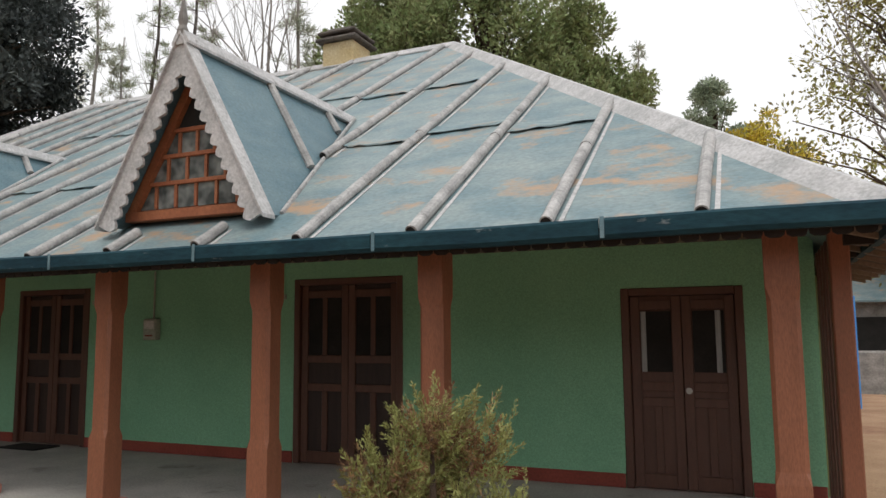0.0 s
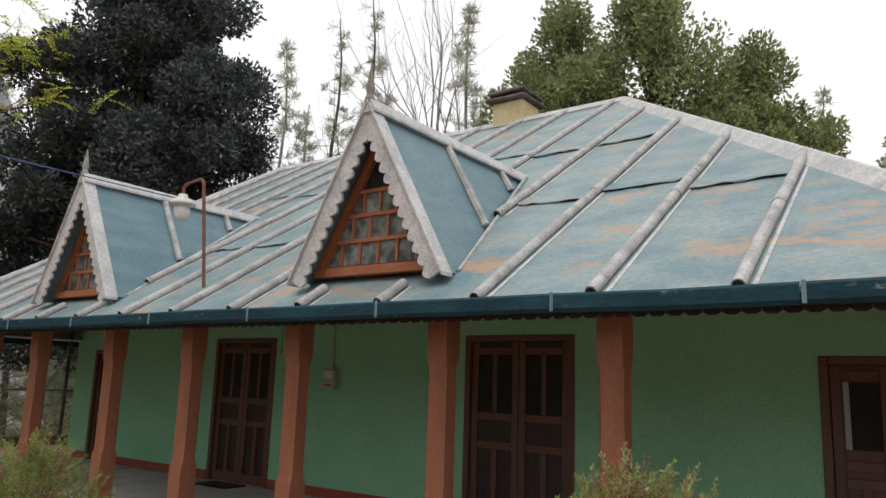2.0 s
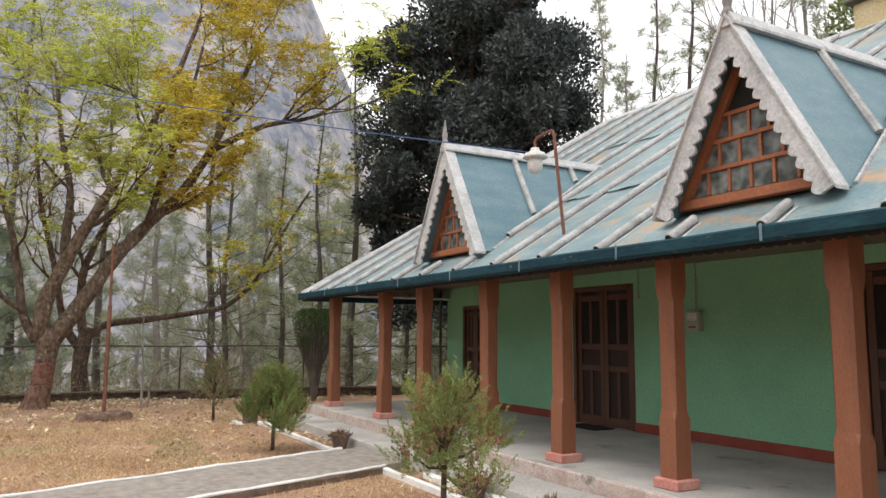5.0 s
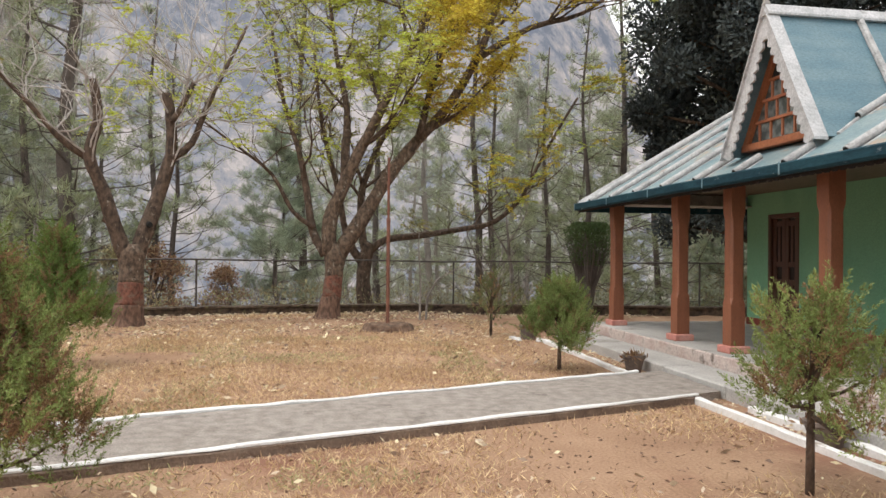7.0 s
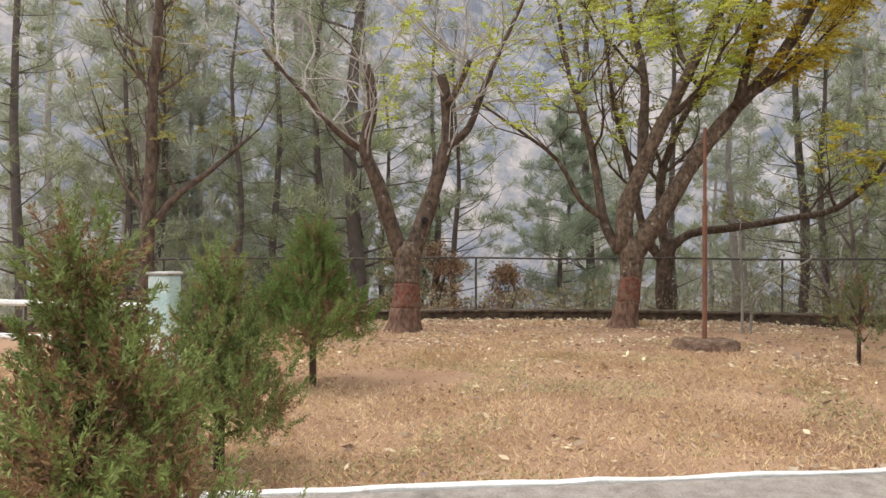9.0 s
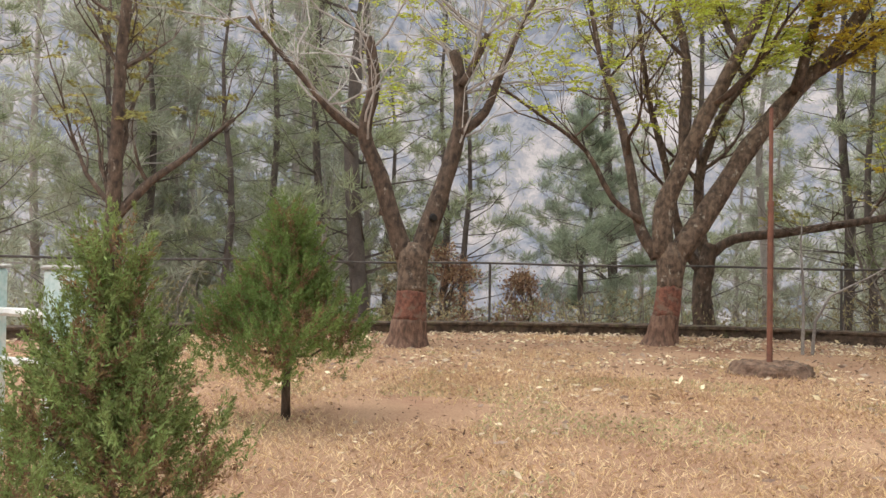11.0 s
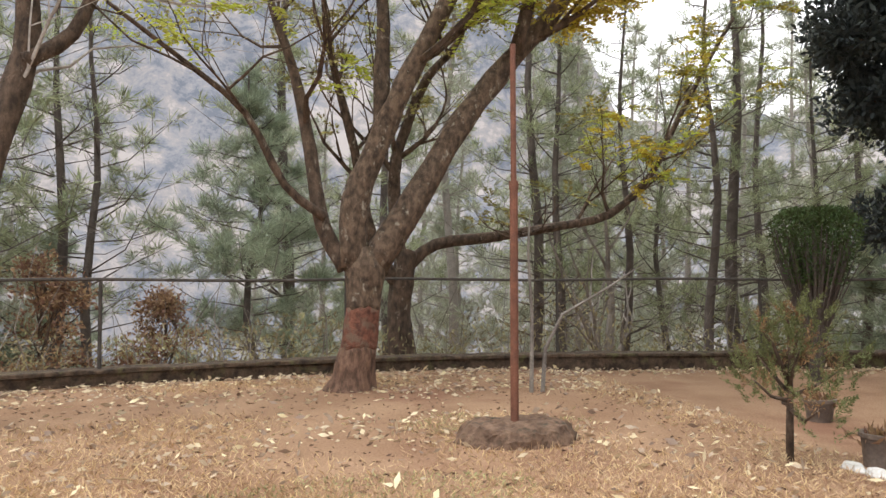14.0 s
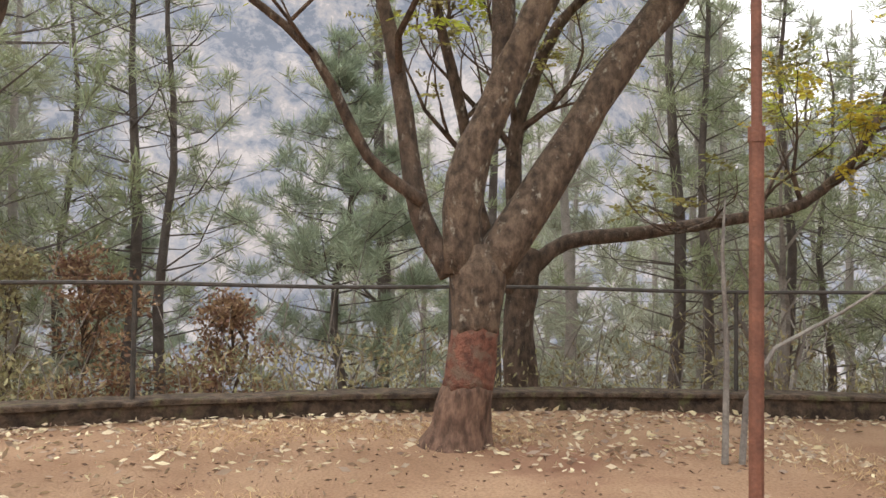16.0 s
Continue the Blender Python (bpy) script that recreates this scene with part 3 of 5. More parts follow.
# doors
def door(a, b, top, glazed):
    d = thing("door", ((a + b) / 2, 8.4, FLOOR), "closed dark brown panelled double door of the bungalow", "door", "bungalow doors")
    fr = 0.075
    part("jamb", Geo().box(a, a + fr, 8.325, 8.45, FLOOR, top, 0.008), DOORWOOD, d)
    part("jamb", Geo().box(b - fr, b, 8.325, 8.45, FLOOR, top, 0.008), DOORWOOD, d)
    part("lintel", Geo().box(a + fr, b - fr, 8.325, 8.45, top - fr, top, 0.008), DOORWOOD, d)
    mid = (a + b) / 2
    for lo, hi in ((a + fr + 0.006, mid - 0.004), (mid + 0.004, b - fr - 0.006)):
        t = top - fr - 0.006
        z = FLOOR + 0.01
        h = t - z
        leaf = part("leaf", Geo().box(lo, hi, 8.40, 8.425, z, t), DOORWOOD if glazed else PANELWOOD, d)
        w = hi - lo
        st = 0.085
        g = Geo()
        for xa, xb in ((lo, lo + st), (hi - st, hi)):
            g.box(xa, xb, 8.372, 8.399, z, t, 0.004)
        rails = (0, 0.40, 0.56, 0.93) if not glazed else (0, 0.42, 0.50, 0.93)
        for k in range(0, len(rails), 1):
            za = z + h * rails[k]
            g.box(lo + st + 0.001, hi - st - 0.001, 8.372, 8.399, za, za + (0.13 if k in (0,) else 0.085), 0.004)
        g.box((lo + hi) / 2 - 0.035, (lo + hi) / 2 + 0.035, 8.374, 8.398, z + 0.14, z + h * rails[1], 0.004)
        if not glazed:
            g.box((lo + hi) / 2 - 0.03, (lo + hi) / 2 + 0.03, 8.374, 8.398, z + h * 0.56 + 0.087, z + h * 0.93, 0.004)
        part("rails", g, DOORWOOD, leaf)
        if glazed:
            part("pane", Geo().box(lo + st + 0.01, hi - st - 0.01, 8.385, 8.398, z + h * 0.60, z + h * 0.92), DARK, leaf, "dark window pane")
            xa = lo + st if lo < mid - 0.2 else hi - st - 0.10
            part("curtain", Geo().box(xa + 0.012, xa + 0.06, 8.378, 8.383, z + h * 0.60, z + h * 0.92), CURTAIN, leaf, "pale curtain edge")
        else:
            for k in range(2):
                xa = lo + st + k * (w - 2 * st) / 2
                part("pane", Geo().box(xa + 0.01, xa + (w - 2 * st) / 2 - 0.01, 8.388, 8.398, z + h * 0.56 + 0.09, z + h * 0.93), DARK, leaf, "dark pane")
    if glazed:
        part("knob", Geo().tube([(mid + 0.05, 8.372, FLOOR + 0.92), (mid + 0.05, 8.35, FLOOR + 0.92), (mid + 0.05, 8.33, FLOOR + 0.92)], [0.016, 0.018, 0.03], 10), ENAMEL, d, "pale round knob")
    return d


for a, b, top in DOORS:
    door(a, b, top, a > -1)
for a, b in ((-9.0, -8.3),):
    tagged(link("doormat", Geo().box(a, b, 7.85, 8.25, FLOOR + 0.002, FLOOR + 0.018, 0.006), DARK), "dark worn doormat on the veranda floor", "doormat")
meter = thing("meter_box", (-6.81, 8.33, 1.86), "small cream electric meter box on the green wall", "meter box")
part("case", Geo().box(-6.92, -6.70, 8.245, 8.337, 1.72, 1.99, 0.012), PLASTIC, meter)
part("window", Geo().box(-6.89, -6.73, 8.238, 8.244, 1.86, 1.96, 0.002), ENAMEL, meter)
part("label_bar", Geo().box(-6.87, -6.75, 8.240, 8.2445, 1.765, 1.785), SKIRT, meter, "small reddish print bar")
part("conduit", Geo().tube([(-6.81, 8.32, 1.99), (-6.81, 8.32, 2.6)], 0.012, 6), PLASTIC, meter)
for xa in (-4.80, -7.86):
    c = thing("cable_pipe", (xa, 8.32, 2.4), "thin green painted conduit on the wall", "conduit")
    part("pipe", Geo().tube([(xa, 8.325, 2.25), (xa, 8.325, 2.6)], 0.012, 6), GREEN, c)
    part("box", Geo().box(xa - 0.03, xa + 0.03, 8.30, 8.336, 2.19, 2.25, 0.006), PLASTIC, c)

# columns
COLS = [-13.52, -11.22, -9.83, -8.06, -6.565, -4.965, -3.30, -1.84, 0.41]
W = 0.192
first = None
for i, xl in enumerate(COLS):
    cx, cy = xl + W / 2, 5.755 + W / 2
    if first is None:
        first = thing("veranda_column", (cx, cy, FLOOR), "orange-brown painted chamfered wooden veranda column on a pink block", "column", "veranda columns")
        h = W / 2
        rings = []
        for z, c, inset in ((FLOOR + 0.09, 0.004, 0), (0.92, 0.004, 0), (0.99, 0.024, 0.007), (1.97, 0.024, 0.007), (2.05, 0.004, 0.001), (2.10, 0.004, 0), (2.45, 0.004, 0)):
            h = W / 2 - inset
            rings.append([(cx - h + c, cy - h, z), (cx + h - c, cy - h, z), (cx + h, cy - h + c, z), (cx + h, cy + h - c, z), (cx + h - c, cy + h, z), (cx - h + c, cy + h, z), (cx - h, cy + h - c, z), (cx - h, cy - h + c, z)])
        part("shaft", Geo().rings(rings), COLUMN, first)
        part("base_block", Geo().box(cx - 0.145, cx + 0.145, cy - 0.145, cy + 0.145, FLOOR - 0.002, FLOOR + 0.092, 0.012), PINK, first, "pink painted base block")
    else:
        copy_thing(first, pose(cx, cy, FLOOR))

# roof planes with thickness
def slab_poly(pts, t=0.03):
    g = Geo()
    return g.prism(pts, (0, 0, -t))


FL, FR = (XL, EAVE_Y, EAVE_Z), (XR, EAVE_Y, EAVE_Z)
RL, RR = (APEX_L, RIDGE_Y, RIDGE_Z), (APEX_R, RIDGE_Y, RIDGE_Z)
BL, BR = (XL, 2 * RIDGE_Y - EAVE_Y, EAVE_Z), (XR, 2 * RIDGE_Y - EAVE_Y, EAVE_Z)
roof = part("roof", slab_poly([FL, FR, RR, RL]), ROOF, house, "faded blue-green sheet-metal roof with rust stains")
part("roof_side", slab_poly([FR, BR, RR]), ROOF, house)
part("roof_side", slab_poly([BL, FL, RL]), ROOF, house)
part("roof_back", slab_poly([BR, BL, RL, RR]), ROOF, house)


def hip_y_right(x):
    return EAVE_Y + (XR - x) / (XR - APEX_R) * (RIDGE_Y - EAVE_Y)


def hip_y_left(x):
    return EAVE_Y + (x - XL) / (APEX_L - XL) * (RIDGE_Y - EAVE_Y)


DORM = [-3.96, -8.78]
D_HALF, D_BASE, D_APEX, D_FRONT = 0.80, 2.80, 4.28, 5.70


def blocked(x, y):
    """Whether the roof at x, y lies under a dormer."""
    for c in DORM:
        if abs(x - c) < D_HALF + 0.02:
            z = D_APEX - abs(x - c) / D_HALF * (D_APEX - D_BASE)
            if y > D_FRONT + 0.02 and roof_z(y) < z + 0.03:
                return True
    return False


rib_no = 0
rib_x = 0.11
while rib_x > XL + 0.25:
    top = min(RIDGE_Y, hip_y_right(rib_x), hip_y_left(rib_x)) - 0.06
    runs, y0, y = [], None, EAVE_Y - 0.03
    while y <= top:
        if not blocked(rib_x, y):
            y0 = y if y0 is None else y0
            end = y
        elif y0 is not None:
            runs.append((y0, end))
            y0 = None
        y += 0.04
    if y0 is not None:
        runs.append((y0, top))
    for ya, yb in runs:
        if yb - ya < 0.15:
            continue
        n = max(2, int((yb - ya) / 0.5))
        g = Geo()
        pts, rr = [], []
        for i in range(n + 1):
            yy = ya + (yb - ya) * i / n
            pts.append((rib_x + rg.uniform(-0.006, 0.006), yy, roof_z(yy) + 0.040))
            rr.append(0.043 + rg.uniform(-0.002, 0.002))
        g.tube(pts, rr, 12)
        rib = part("rib", g, RIB, house, smooth=False)
        down = Vector((0, -1, -SLOPE)).normalized()
        mouth = Vector(pts[0])
        # Dark disc on the solid end stands in for the shade inside.
        part("rib_end", Geo().tube([mouth + down * 0.002, mouth + down * 0.006], 0.034, 12), DARK, rib, "dark disc painted as the rib's hollow end")
        yj = ya + (yb - ya) * rg.uniform(0.42, 0.6)
        if yb - ya > 1.5:
            joint = Vector((rib_x, yj, roof_z(yj) + 0.040))
            part("rib_joint", Geo().tube([joint, joint - down * 0.02, joint - down * 0.16], [0.050, 0.050, 0.043], 12), RIB, rib)
        flash = [(rib_x + 0.062, ya + 0.05, roof_z(ya + 0.05) + 0.006), (rib_x + 0.092, ya + 0.05, roof_z(ya + 0.05) + 0.006), (rib_x + 0.082, yb, roof_z(yb) + 0.006), (rib_x + 0.058, yb, roof_z(yb) + 0.006)]
        part("rib_flashing", Geo().prism(flash, (0, 0, -0.004)), BARGE, rib, "pale flat flashing strip")
    rib_x -= 0.905
# sheet laps across the roof, slightly lifted
for k in range(26):
    x0 = 0.0 - 0.905 * (k % 15) + 0.11 - 0.85
    yy = 7.3 + (k // 15) * 2.3 + rg.uniform(-0.25, 0.25)
    if yy > hip_y_right(x0 + 0.8) - 0.3 or blocked(x0, yy) or blocked(x0 + 0.8, yy) or yy > RIDGE_Y - 0.4 or x0 < XL + 0.9:
        continue
    skew = rg.uniform(-0.10, 0.10)
    lip, back = [], []
    for i in range(9):
        f = i / 8
        yl = yy + skew * f + rg.uniform(-0.018, 0.018)
        lip.append((x0 + 0.80 * f, yl, roof_z(yl) + 0.016 + rg.uniform(0, 0.022)))
        back.append((x0 + 0.80 * f, yl + 0.30, roof_z(yl + 0.30) + 0.004))
    g = Geo().prism(lip + back[::-1], (0, 0, -0.005))
    part("sheet_lap", g, ROOF, house)
# ridge and hip cappings
def capping(a, b, w=0.15, t=0.05):
    a, b = Vector(a), Vector(b)
    d = (b - a).normalized()
    s = d.cross(Vector((0, 0, 1))).normalized()
    u = s.cross(d)
    g = Geo()
    rings = []
    n = 8
    for i in range(n + 1):
        p = a + (b - a) * i / n + u * 0.03
        rings.append([p - s * w - u * 0.085, p - s * 0.03 + u * t * 0.6, p + s * 0.03 + u * t * 0.6, p + s * w - u * 0.085, p + s * w - u * 0.11, p - s * w - u * 0.11])
    return g.rings(rings)


part("hip_capping", capping(FR, RR), BARGE, house, "weathered white hip capping")
part("hip_capping", capping(BR, RR), BARGE, house)
part("ridge_capping", capping(RR, RL), BARGE, house)
part("verge_capping", capping(FL, RL, 0.08), BARGE, house, "weathered white verge capping")
part("verge_capping", capping(BL, RL, 0.08), BARGE, house)
# gutter in lengths, with a scalloped valance behind it
xx = XL - 0.04
while xx < XR + 0.05:
    xe = min(xx + 1.52, XR + 0.06)
    g = Geo()
    sag = rg.uniform(-0.008, 0.008)
    sec = ((5.345, 2.462), (5.325, 2.445), (5.325, 2.36), (5.345, 2.335), (5.39, 2.335), (5.39, 2.345), (5.352, 2.348), (5.338, 2.365), (5.338, 2.445), (5.352, 2.462))
    g.rings([[(xp, yy, zz + s_) for yy, zz in sec] for xp, s_ in ((xx, 0), ((xx + xe) / 2, sag), (xe - 0.006, 0))])
    gut = part("gutter", g, GUTTER, house, "chipped dark teal gutter")
    part("gutter_strap", Geo().box(xx + 0.004, xx + 0.030, 5.316, 5.322, 2.338, 2.468, 0.002), DORMERSHEET, gut, "pale blue metal strap")
    xx = xe
g = Geo().box(XL, XR, 5.395, 5.415, 2.335, 2.41)
n = int((XR - XL) / 0.11)
for i in range(n):
    xa = XL + 0.11 * i
    g.prism([(xa, 5.405, 2.34), (xa + 0.108, 5.405, 2.34), (xa + 0.103, 5.405, 2.312), (xa + 0.080, 5.405, 2.298), (xa + 0.028, 5.405, 2.298), (xa + 0.005, 5.405, 2.312)], (0, 0.012, 0))
part("valance", g, EAVEWOOD, house, "scalloped eave board, coloured near black for shade")
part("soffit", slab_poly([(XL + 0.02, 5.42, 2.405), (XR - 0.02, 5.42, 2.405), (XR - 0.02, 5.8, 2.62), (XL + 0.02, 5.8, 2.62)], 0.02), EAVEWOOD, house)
# side fascias
part("side_fascia", Geo().box(XR - 0.02, XR + 0.03, 5.42, 2 * RIDGE_Y - EAVE_Y, 2.31, 2.43), GUTTER, house)
part("side_fascia", Geo().box(XL - 0.03, XL + 0.02, 5.42, 2 * RIDGE_Y - EAVE_Y, 2.31, 2.43), GUTTER, house)
# triangular infill at the narrow end
part("end_infill", slab_poly([(XL + 0.3, 5.6, 2.42), (XL + 0.3, 19, 2.42), (-13.3, 19, 2.42), (-13.3, 5.6, 2.42)], 0.02), RIB, house, "pale boarded end soffit")
# side eave of the near end: rafters and corrugated sheet underside
for k in range(14):
    yy = 6.0 + k * 0.9
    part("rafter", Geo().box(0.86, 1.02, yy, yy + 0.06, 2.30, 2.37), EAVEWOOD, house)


part("side_soffit", Geo().prism([(0.86, 5.75, 2.40), (1.36, 5.75, 2.27), (1.36, 9.6, 2.27), (0.86, 9.6, 2.40)], (0, 0, 0.02)), PALEBARK, house, "weathered pale boarded side eave")
for k in range(9):
    yb = 5.9 + 0.42 * k
    part("purlin", Geo().prism([(0.86, yb, 2.36), (1.34, yb, 2.235), (1.34, yb, 2.268), (0.86, yb, 2.398)], (0, 0.05, 0)), CEILBOARD, house)


# dormers
def dormer(cx):
    d = thing("dormer", (cx, D_FRONT, D_BASE), "steep gabled dormer with scalloped white bargeboards and a triangular window", "dormer", "roof dormers")
    H = D_APEX - D_BASE
    yb = EAVE_Y + (D_APEX - EAVE_Z) / SLOPE
    y_low = EAVE_Y + (D_BASE - 0.06 - EAVE_Z) / SLOPE
    for s in (-1, 1):
        lo = (cx + s * (D_HALF + 0.035), D_FRONT - 0.03, D_BASE - 0.065)
        lo_b = (cx + s * (D_HALF + 0.035), y_low + 0.02, D_BASE - 0.065)
        ap, ap_b = (cx, D_FRONT - 0.03, D_APEX), (cx, yb + 0.05, D_APEX)
        part("side_sheet", Geo().prism([lo, lo_b, ap_b, ap], (-s * 0.02, 0, -0.01)), DORMERSHEET, d, "faded blue dormer roof sheet")
        # raised battens on the sheet
        for f, bot in ((0.40, 0.03), (0.78, 0.0)):
            yt = D_FRONT + (yb - D_FRONT) * f
            zt = D_APEX - 0.03
            zb = max(D_BASE, roof_z(yt)) + 0.06
            k = (D_APEX - zb) / H
            part("batten", Geo().tube([(cx + s * 0.03, yt, zt), (cx + s * (D_HALF * k + 0.03), yt, zb)], 0.042, 8), RIB, d)
        # flashing in the valley
        pv = [(cx + s * (D_HALF + 0.04), y_low + 0.02, roof_z(y_low) + 0.02), (cx + s * 0.05, yb, roof_z(yb) + 0.02)]
        part("flashing", Geo().tube(pv, 0.022, 6), RIB, d)
        # bargeboard with scallops
        n = 15
        outer = [(cx + s * (D_HALF + 0.06) * (1 - i / n), D_APEX + 0.03 - (H + 0.10) * (1 - i / n)) for i in range(n + 1)]
        nx_, nz_ = -s * H, -D_HALF * 1.0
        l = math.hypot(nx_, nz_)
        nx_, nz_ = nx_ / l, nz_ / l
        inner = []
        for i in range(n):
            (xa, za), (xb, zb_) = outer[i], outer[i + 1]
            for f in (0.05, 0.25, 0.5, 0.75, 0.95):
                dep = 0.125 + 0.055 * math.sin(math.pi * f)
                inner.append((xa + (xb - xa) * f + nx_ * dep, za + (zb_ - za) * f + nz_ * dep))
        outline = [(ox, D_FRONT - 0.06, oz) for ox, oz in outer] + [(a if s * (a - cx) > 0 else cx, D_FRONT - 0.06, b) for a, b in reversed(inner)]
        g = Geo().prism(outline, (0, 0.03, 0))
        part("bargeboard", g, BARGE, d, "scalloped weathered white bargeboard")
        part("barge_cap", Geo().prism([(cx, D_FRONT - 0.09, D_APEX + 0.05), (cx + s * (D_HALF + 0.08), D_FRONT - 0.09, D_BASE - 0.08), (cx + s * (D_HALF + 0.08), D_FRONT + 0.07, D_BASE - 0.08), (cx, D_FRONT + 0.07, D_APEX + 0.05)], (0, 0, -0.03)), BARGE, d)
    part("ridge_cap", capping((cx, D_FRONT - 0.08, D_APEX + 0.01), (cx, yb + 0.10, D_APEX + 0.01), 0.09, 0.03), BARGE, d)
    part("finial", Geo().rings([[(cx + a * w, D_FRONT - 0.05 + b * w, z) for a, b in ((-1, -1), (1, -1), (1, 1), (-1, 1))] for z, w in ((D_APEX - 0.02, 0.025), (D_APEX + 0.06, 0.035), (D_APEX + 0.10, 0.022), (D_APEX + 0.15, 0.03), (D_APEX + 0.38, 0.004))]), STONE, d, "pointed grey wooden finial")
    # recessed triangular window
    wy = D_FRONT + 0.17
    wz, wa, wh = 2.86, 3.98, 0.64

    def half(z):
        return wh * (wa - z) / (wa - wz)

    part("gable_board", Geo().prism([(cx - D_HALF + 0.02, wy + 0.05, D_BASE), (cx + D_HALF - 0.02, wy + 0.05, D_BASE), (cx, wy + 0.05, D_APEX - 0.04)], (0, 0.02, 0)), FRAMEWOOD, d)
    frame_g = part("window_frame", Geo().box(cx - wh - 0.10, cx + wh + 0.10, wy - 0.06, wy + 0.045, wz - 0.085, wz, 0.006), FRAMEWOOD, d, "orange-brown window frame")
    for s in (-1, 1):
        g = Geo().prism([(cx + s * wh, wy - 0.04, wz), (cx + s * (wh + 0.10), wy - 0.04, wz), (cx, wy - 0.04, wa + 0.16), (cx, wy - 0.04, wa)], (0, 0.08, 0))
        part("frame_side", g, FRAMEWOOD, frame_g)
    rows_z = [wz, wz + 0.235, wz + 0.47, wz + 0.69]
    for z in rows_z[1:]:
        part("glazing_bar", Geo().box(cx - half(z), cx + half(z), wy - 0.025, wy + 0.02, z - 0.018, z + 0.018, 0.004), FRAMEWOOD, frame_g)
    for za, zb_, n in zip(rows_z, rows_z[1:], (5, 4, 3)):
        hw = half(zb_) + 0.04
        for k in range(n):
            xk = cx - hw + 2 * hw * (k + 0.5) / n + (hw / n if n % 2 == 0 else 0) * 0
            if abs(xk - cx) < half(zb_) + 0.05:
                part("glazing_bar", Geo().box(xk - 0.014, xk + 0.014, wy - 0.02, wy + 0.02, za + 0.018, zb_ - 0.018, 0.003), FRAMEWOOD, frame_g)
        edges = [cx - half(za)] + [cx - hw + 2 * hw * (k + 0.5) / n for k in range(n)] + [cx + half(za)]
        for xa, xb in zip(edges, edges[1:]):
            xa_, xb_ = xa + 0.014, xb - 0.014
            if xb_ - xa_ < 0.03:
                continue
            ta, tb = max(xa_, cx - half(zb_)), min(xb_, cx + half(zb_))
            if tb <= ta:
                ta = tb = xb_ if xb_ < cx else xa_
            part("pane", Geo().prism([(xa_, wy + 0.002, za + 0.018), (xb_, wy + 0.002, za + 0.018), (tb, wy + 0.002, zb_ - 0.018), (ta, wy + 0.002, zb_ - 0.018)], (0, 0.006, 0)), GLASS, frame_g)
    z = rows_z[-1] + 0.018
    part("pane", Geo().prism([(cx - half(z) + 0.01, wy + 0.002, z), (cx + half(z) - 0.01, wy + 0.002, z), (cx, wy + 0.002, wa - 0.01)], (0, 0.006, 0)), DARK, frame_g, "dark top pane")
    return d


for c in DORM:
    dormer(c)

chim = thing("chimney", (-6.5, 12.6, 6.5), "stained cream plastered chimney with a dark sooty stone cap", "chimney")
part("shaft", Geo().box(-6.85, -6.19, 12.27, 12.93, 6.2, 7.12, 0.03), CREAM, chim)
part("collar_slab", Geo().box(-6.95, -6.09, 12.17, 13.03, 7.121, 7.19, 0.025), SOOT, chim, "dark stone collar")
for cx_, cy_ in ((-6.83, 12.29), (-6.29, 12.29), (-6.83, 12.83), (-6.29, 12.83)):
    part("cap_block", Geo().box(cx_, cx_ + 0.10, cy_, cy_ + 0.10, 7.191, 7.255, 0.01), SOOT, chim)
part("cap", Geo().box(-6.92, -6.12, 12.2, 13.0, 7.256, 7.32, 0.03), SOOT, chim, "dark stone cap")
part("upper_cap", Geo().box(-6.80, -6.24, 12.32, 12.88, 7.321, 7.40, 0.04), SOOT, chim)

# lamp on a bent rusty pipe, fixed to the roof
lamp = thing("roof_lamp", (-6.62, 5.98, 2.85), "pale globe-capped lamp hanging from a bent rusty pipe on the roof", "lamp")
part("pole", Geo().tube([(-6.60, 6.0, 2.80), (-6.63, 5.96, 3.4), (-6.66, 5.92, 3.98), (-6.69, 5.92, 4.03), (-6.75, 5.92, 4.04), (-6.98, 5.92, 4.02), (-7.03, 5.92, 3.98), (-7.03, 5.92, 3.86)], 0.019, 6), RUST, lamp)
ring = lambda z, r: [(-7.03 + r * math.cos(2 * math.pi * i / 14), 5.92 + r * math.sin(2 * math.pi * i / 14), z) for i in range(14)]
part("shade", Geo().rings([ring(3.90, 0.05), ring(3.86, 0.06), ring(3.83, 0.125), ring(3.79, 0.15), ring(3.775, 0.15), ring(3.77, 0.09)]), ENAMEL, lamp, "grey enamel lamp cap", True)
part("globe", Geo().rings([ring(3.77, 0.08), ring(3.70, 0.095), ring(3.63, 0.08), ring(3.59, 0.04)]), WHITE, lamp, "milky glass jar", True)
cable = thing("overhead_cable", (-7.3, 5.86, 3.9), "thin blue electric cable strung through the air", "cable")
ca, cb = Vector((-7.03, 5.92, 3.84)), Vector((-15.0, -7.2, 6.7))
part("wire", Geo().tube([ca.lerp(cb, i / 20) - Vector((0, 0, 0.25 * (1 - (2 * i / 20 - 1) ** 2))) for i in range(21)], 0.008, 4), CABLE, cable)

# near end of the house: brown corner post, trellis and cream pier
post = thing("corner_post", (0.95, 6.4, FLOOR), "brown timber trellis post at the end of the veranda", "post")
part("upright", Geo().box(0.80, 0.92, 6.3, 6.42, FLOOR, 2.45, 0.01), COLUMN, post)
for k in range(6):
    part("slat", Geo().box(0.84, 0.90, 6.6 + k * 0.3, 6.66 + k * 0.3, FLOOR, 2.45, 0.008), DOORWOOD, post)
pier = tagged(link("pier", Geo().box(0.86, 1.06, 8.6, 9.0, -0.1, 2.3, 0.02), CREAM), "cream plastered pier beside the house", "pier")

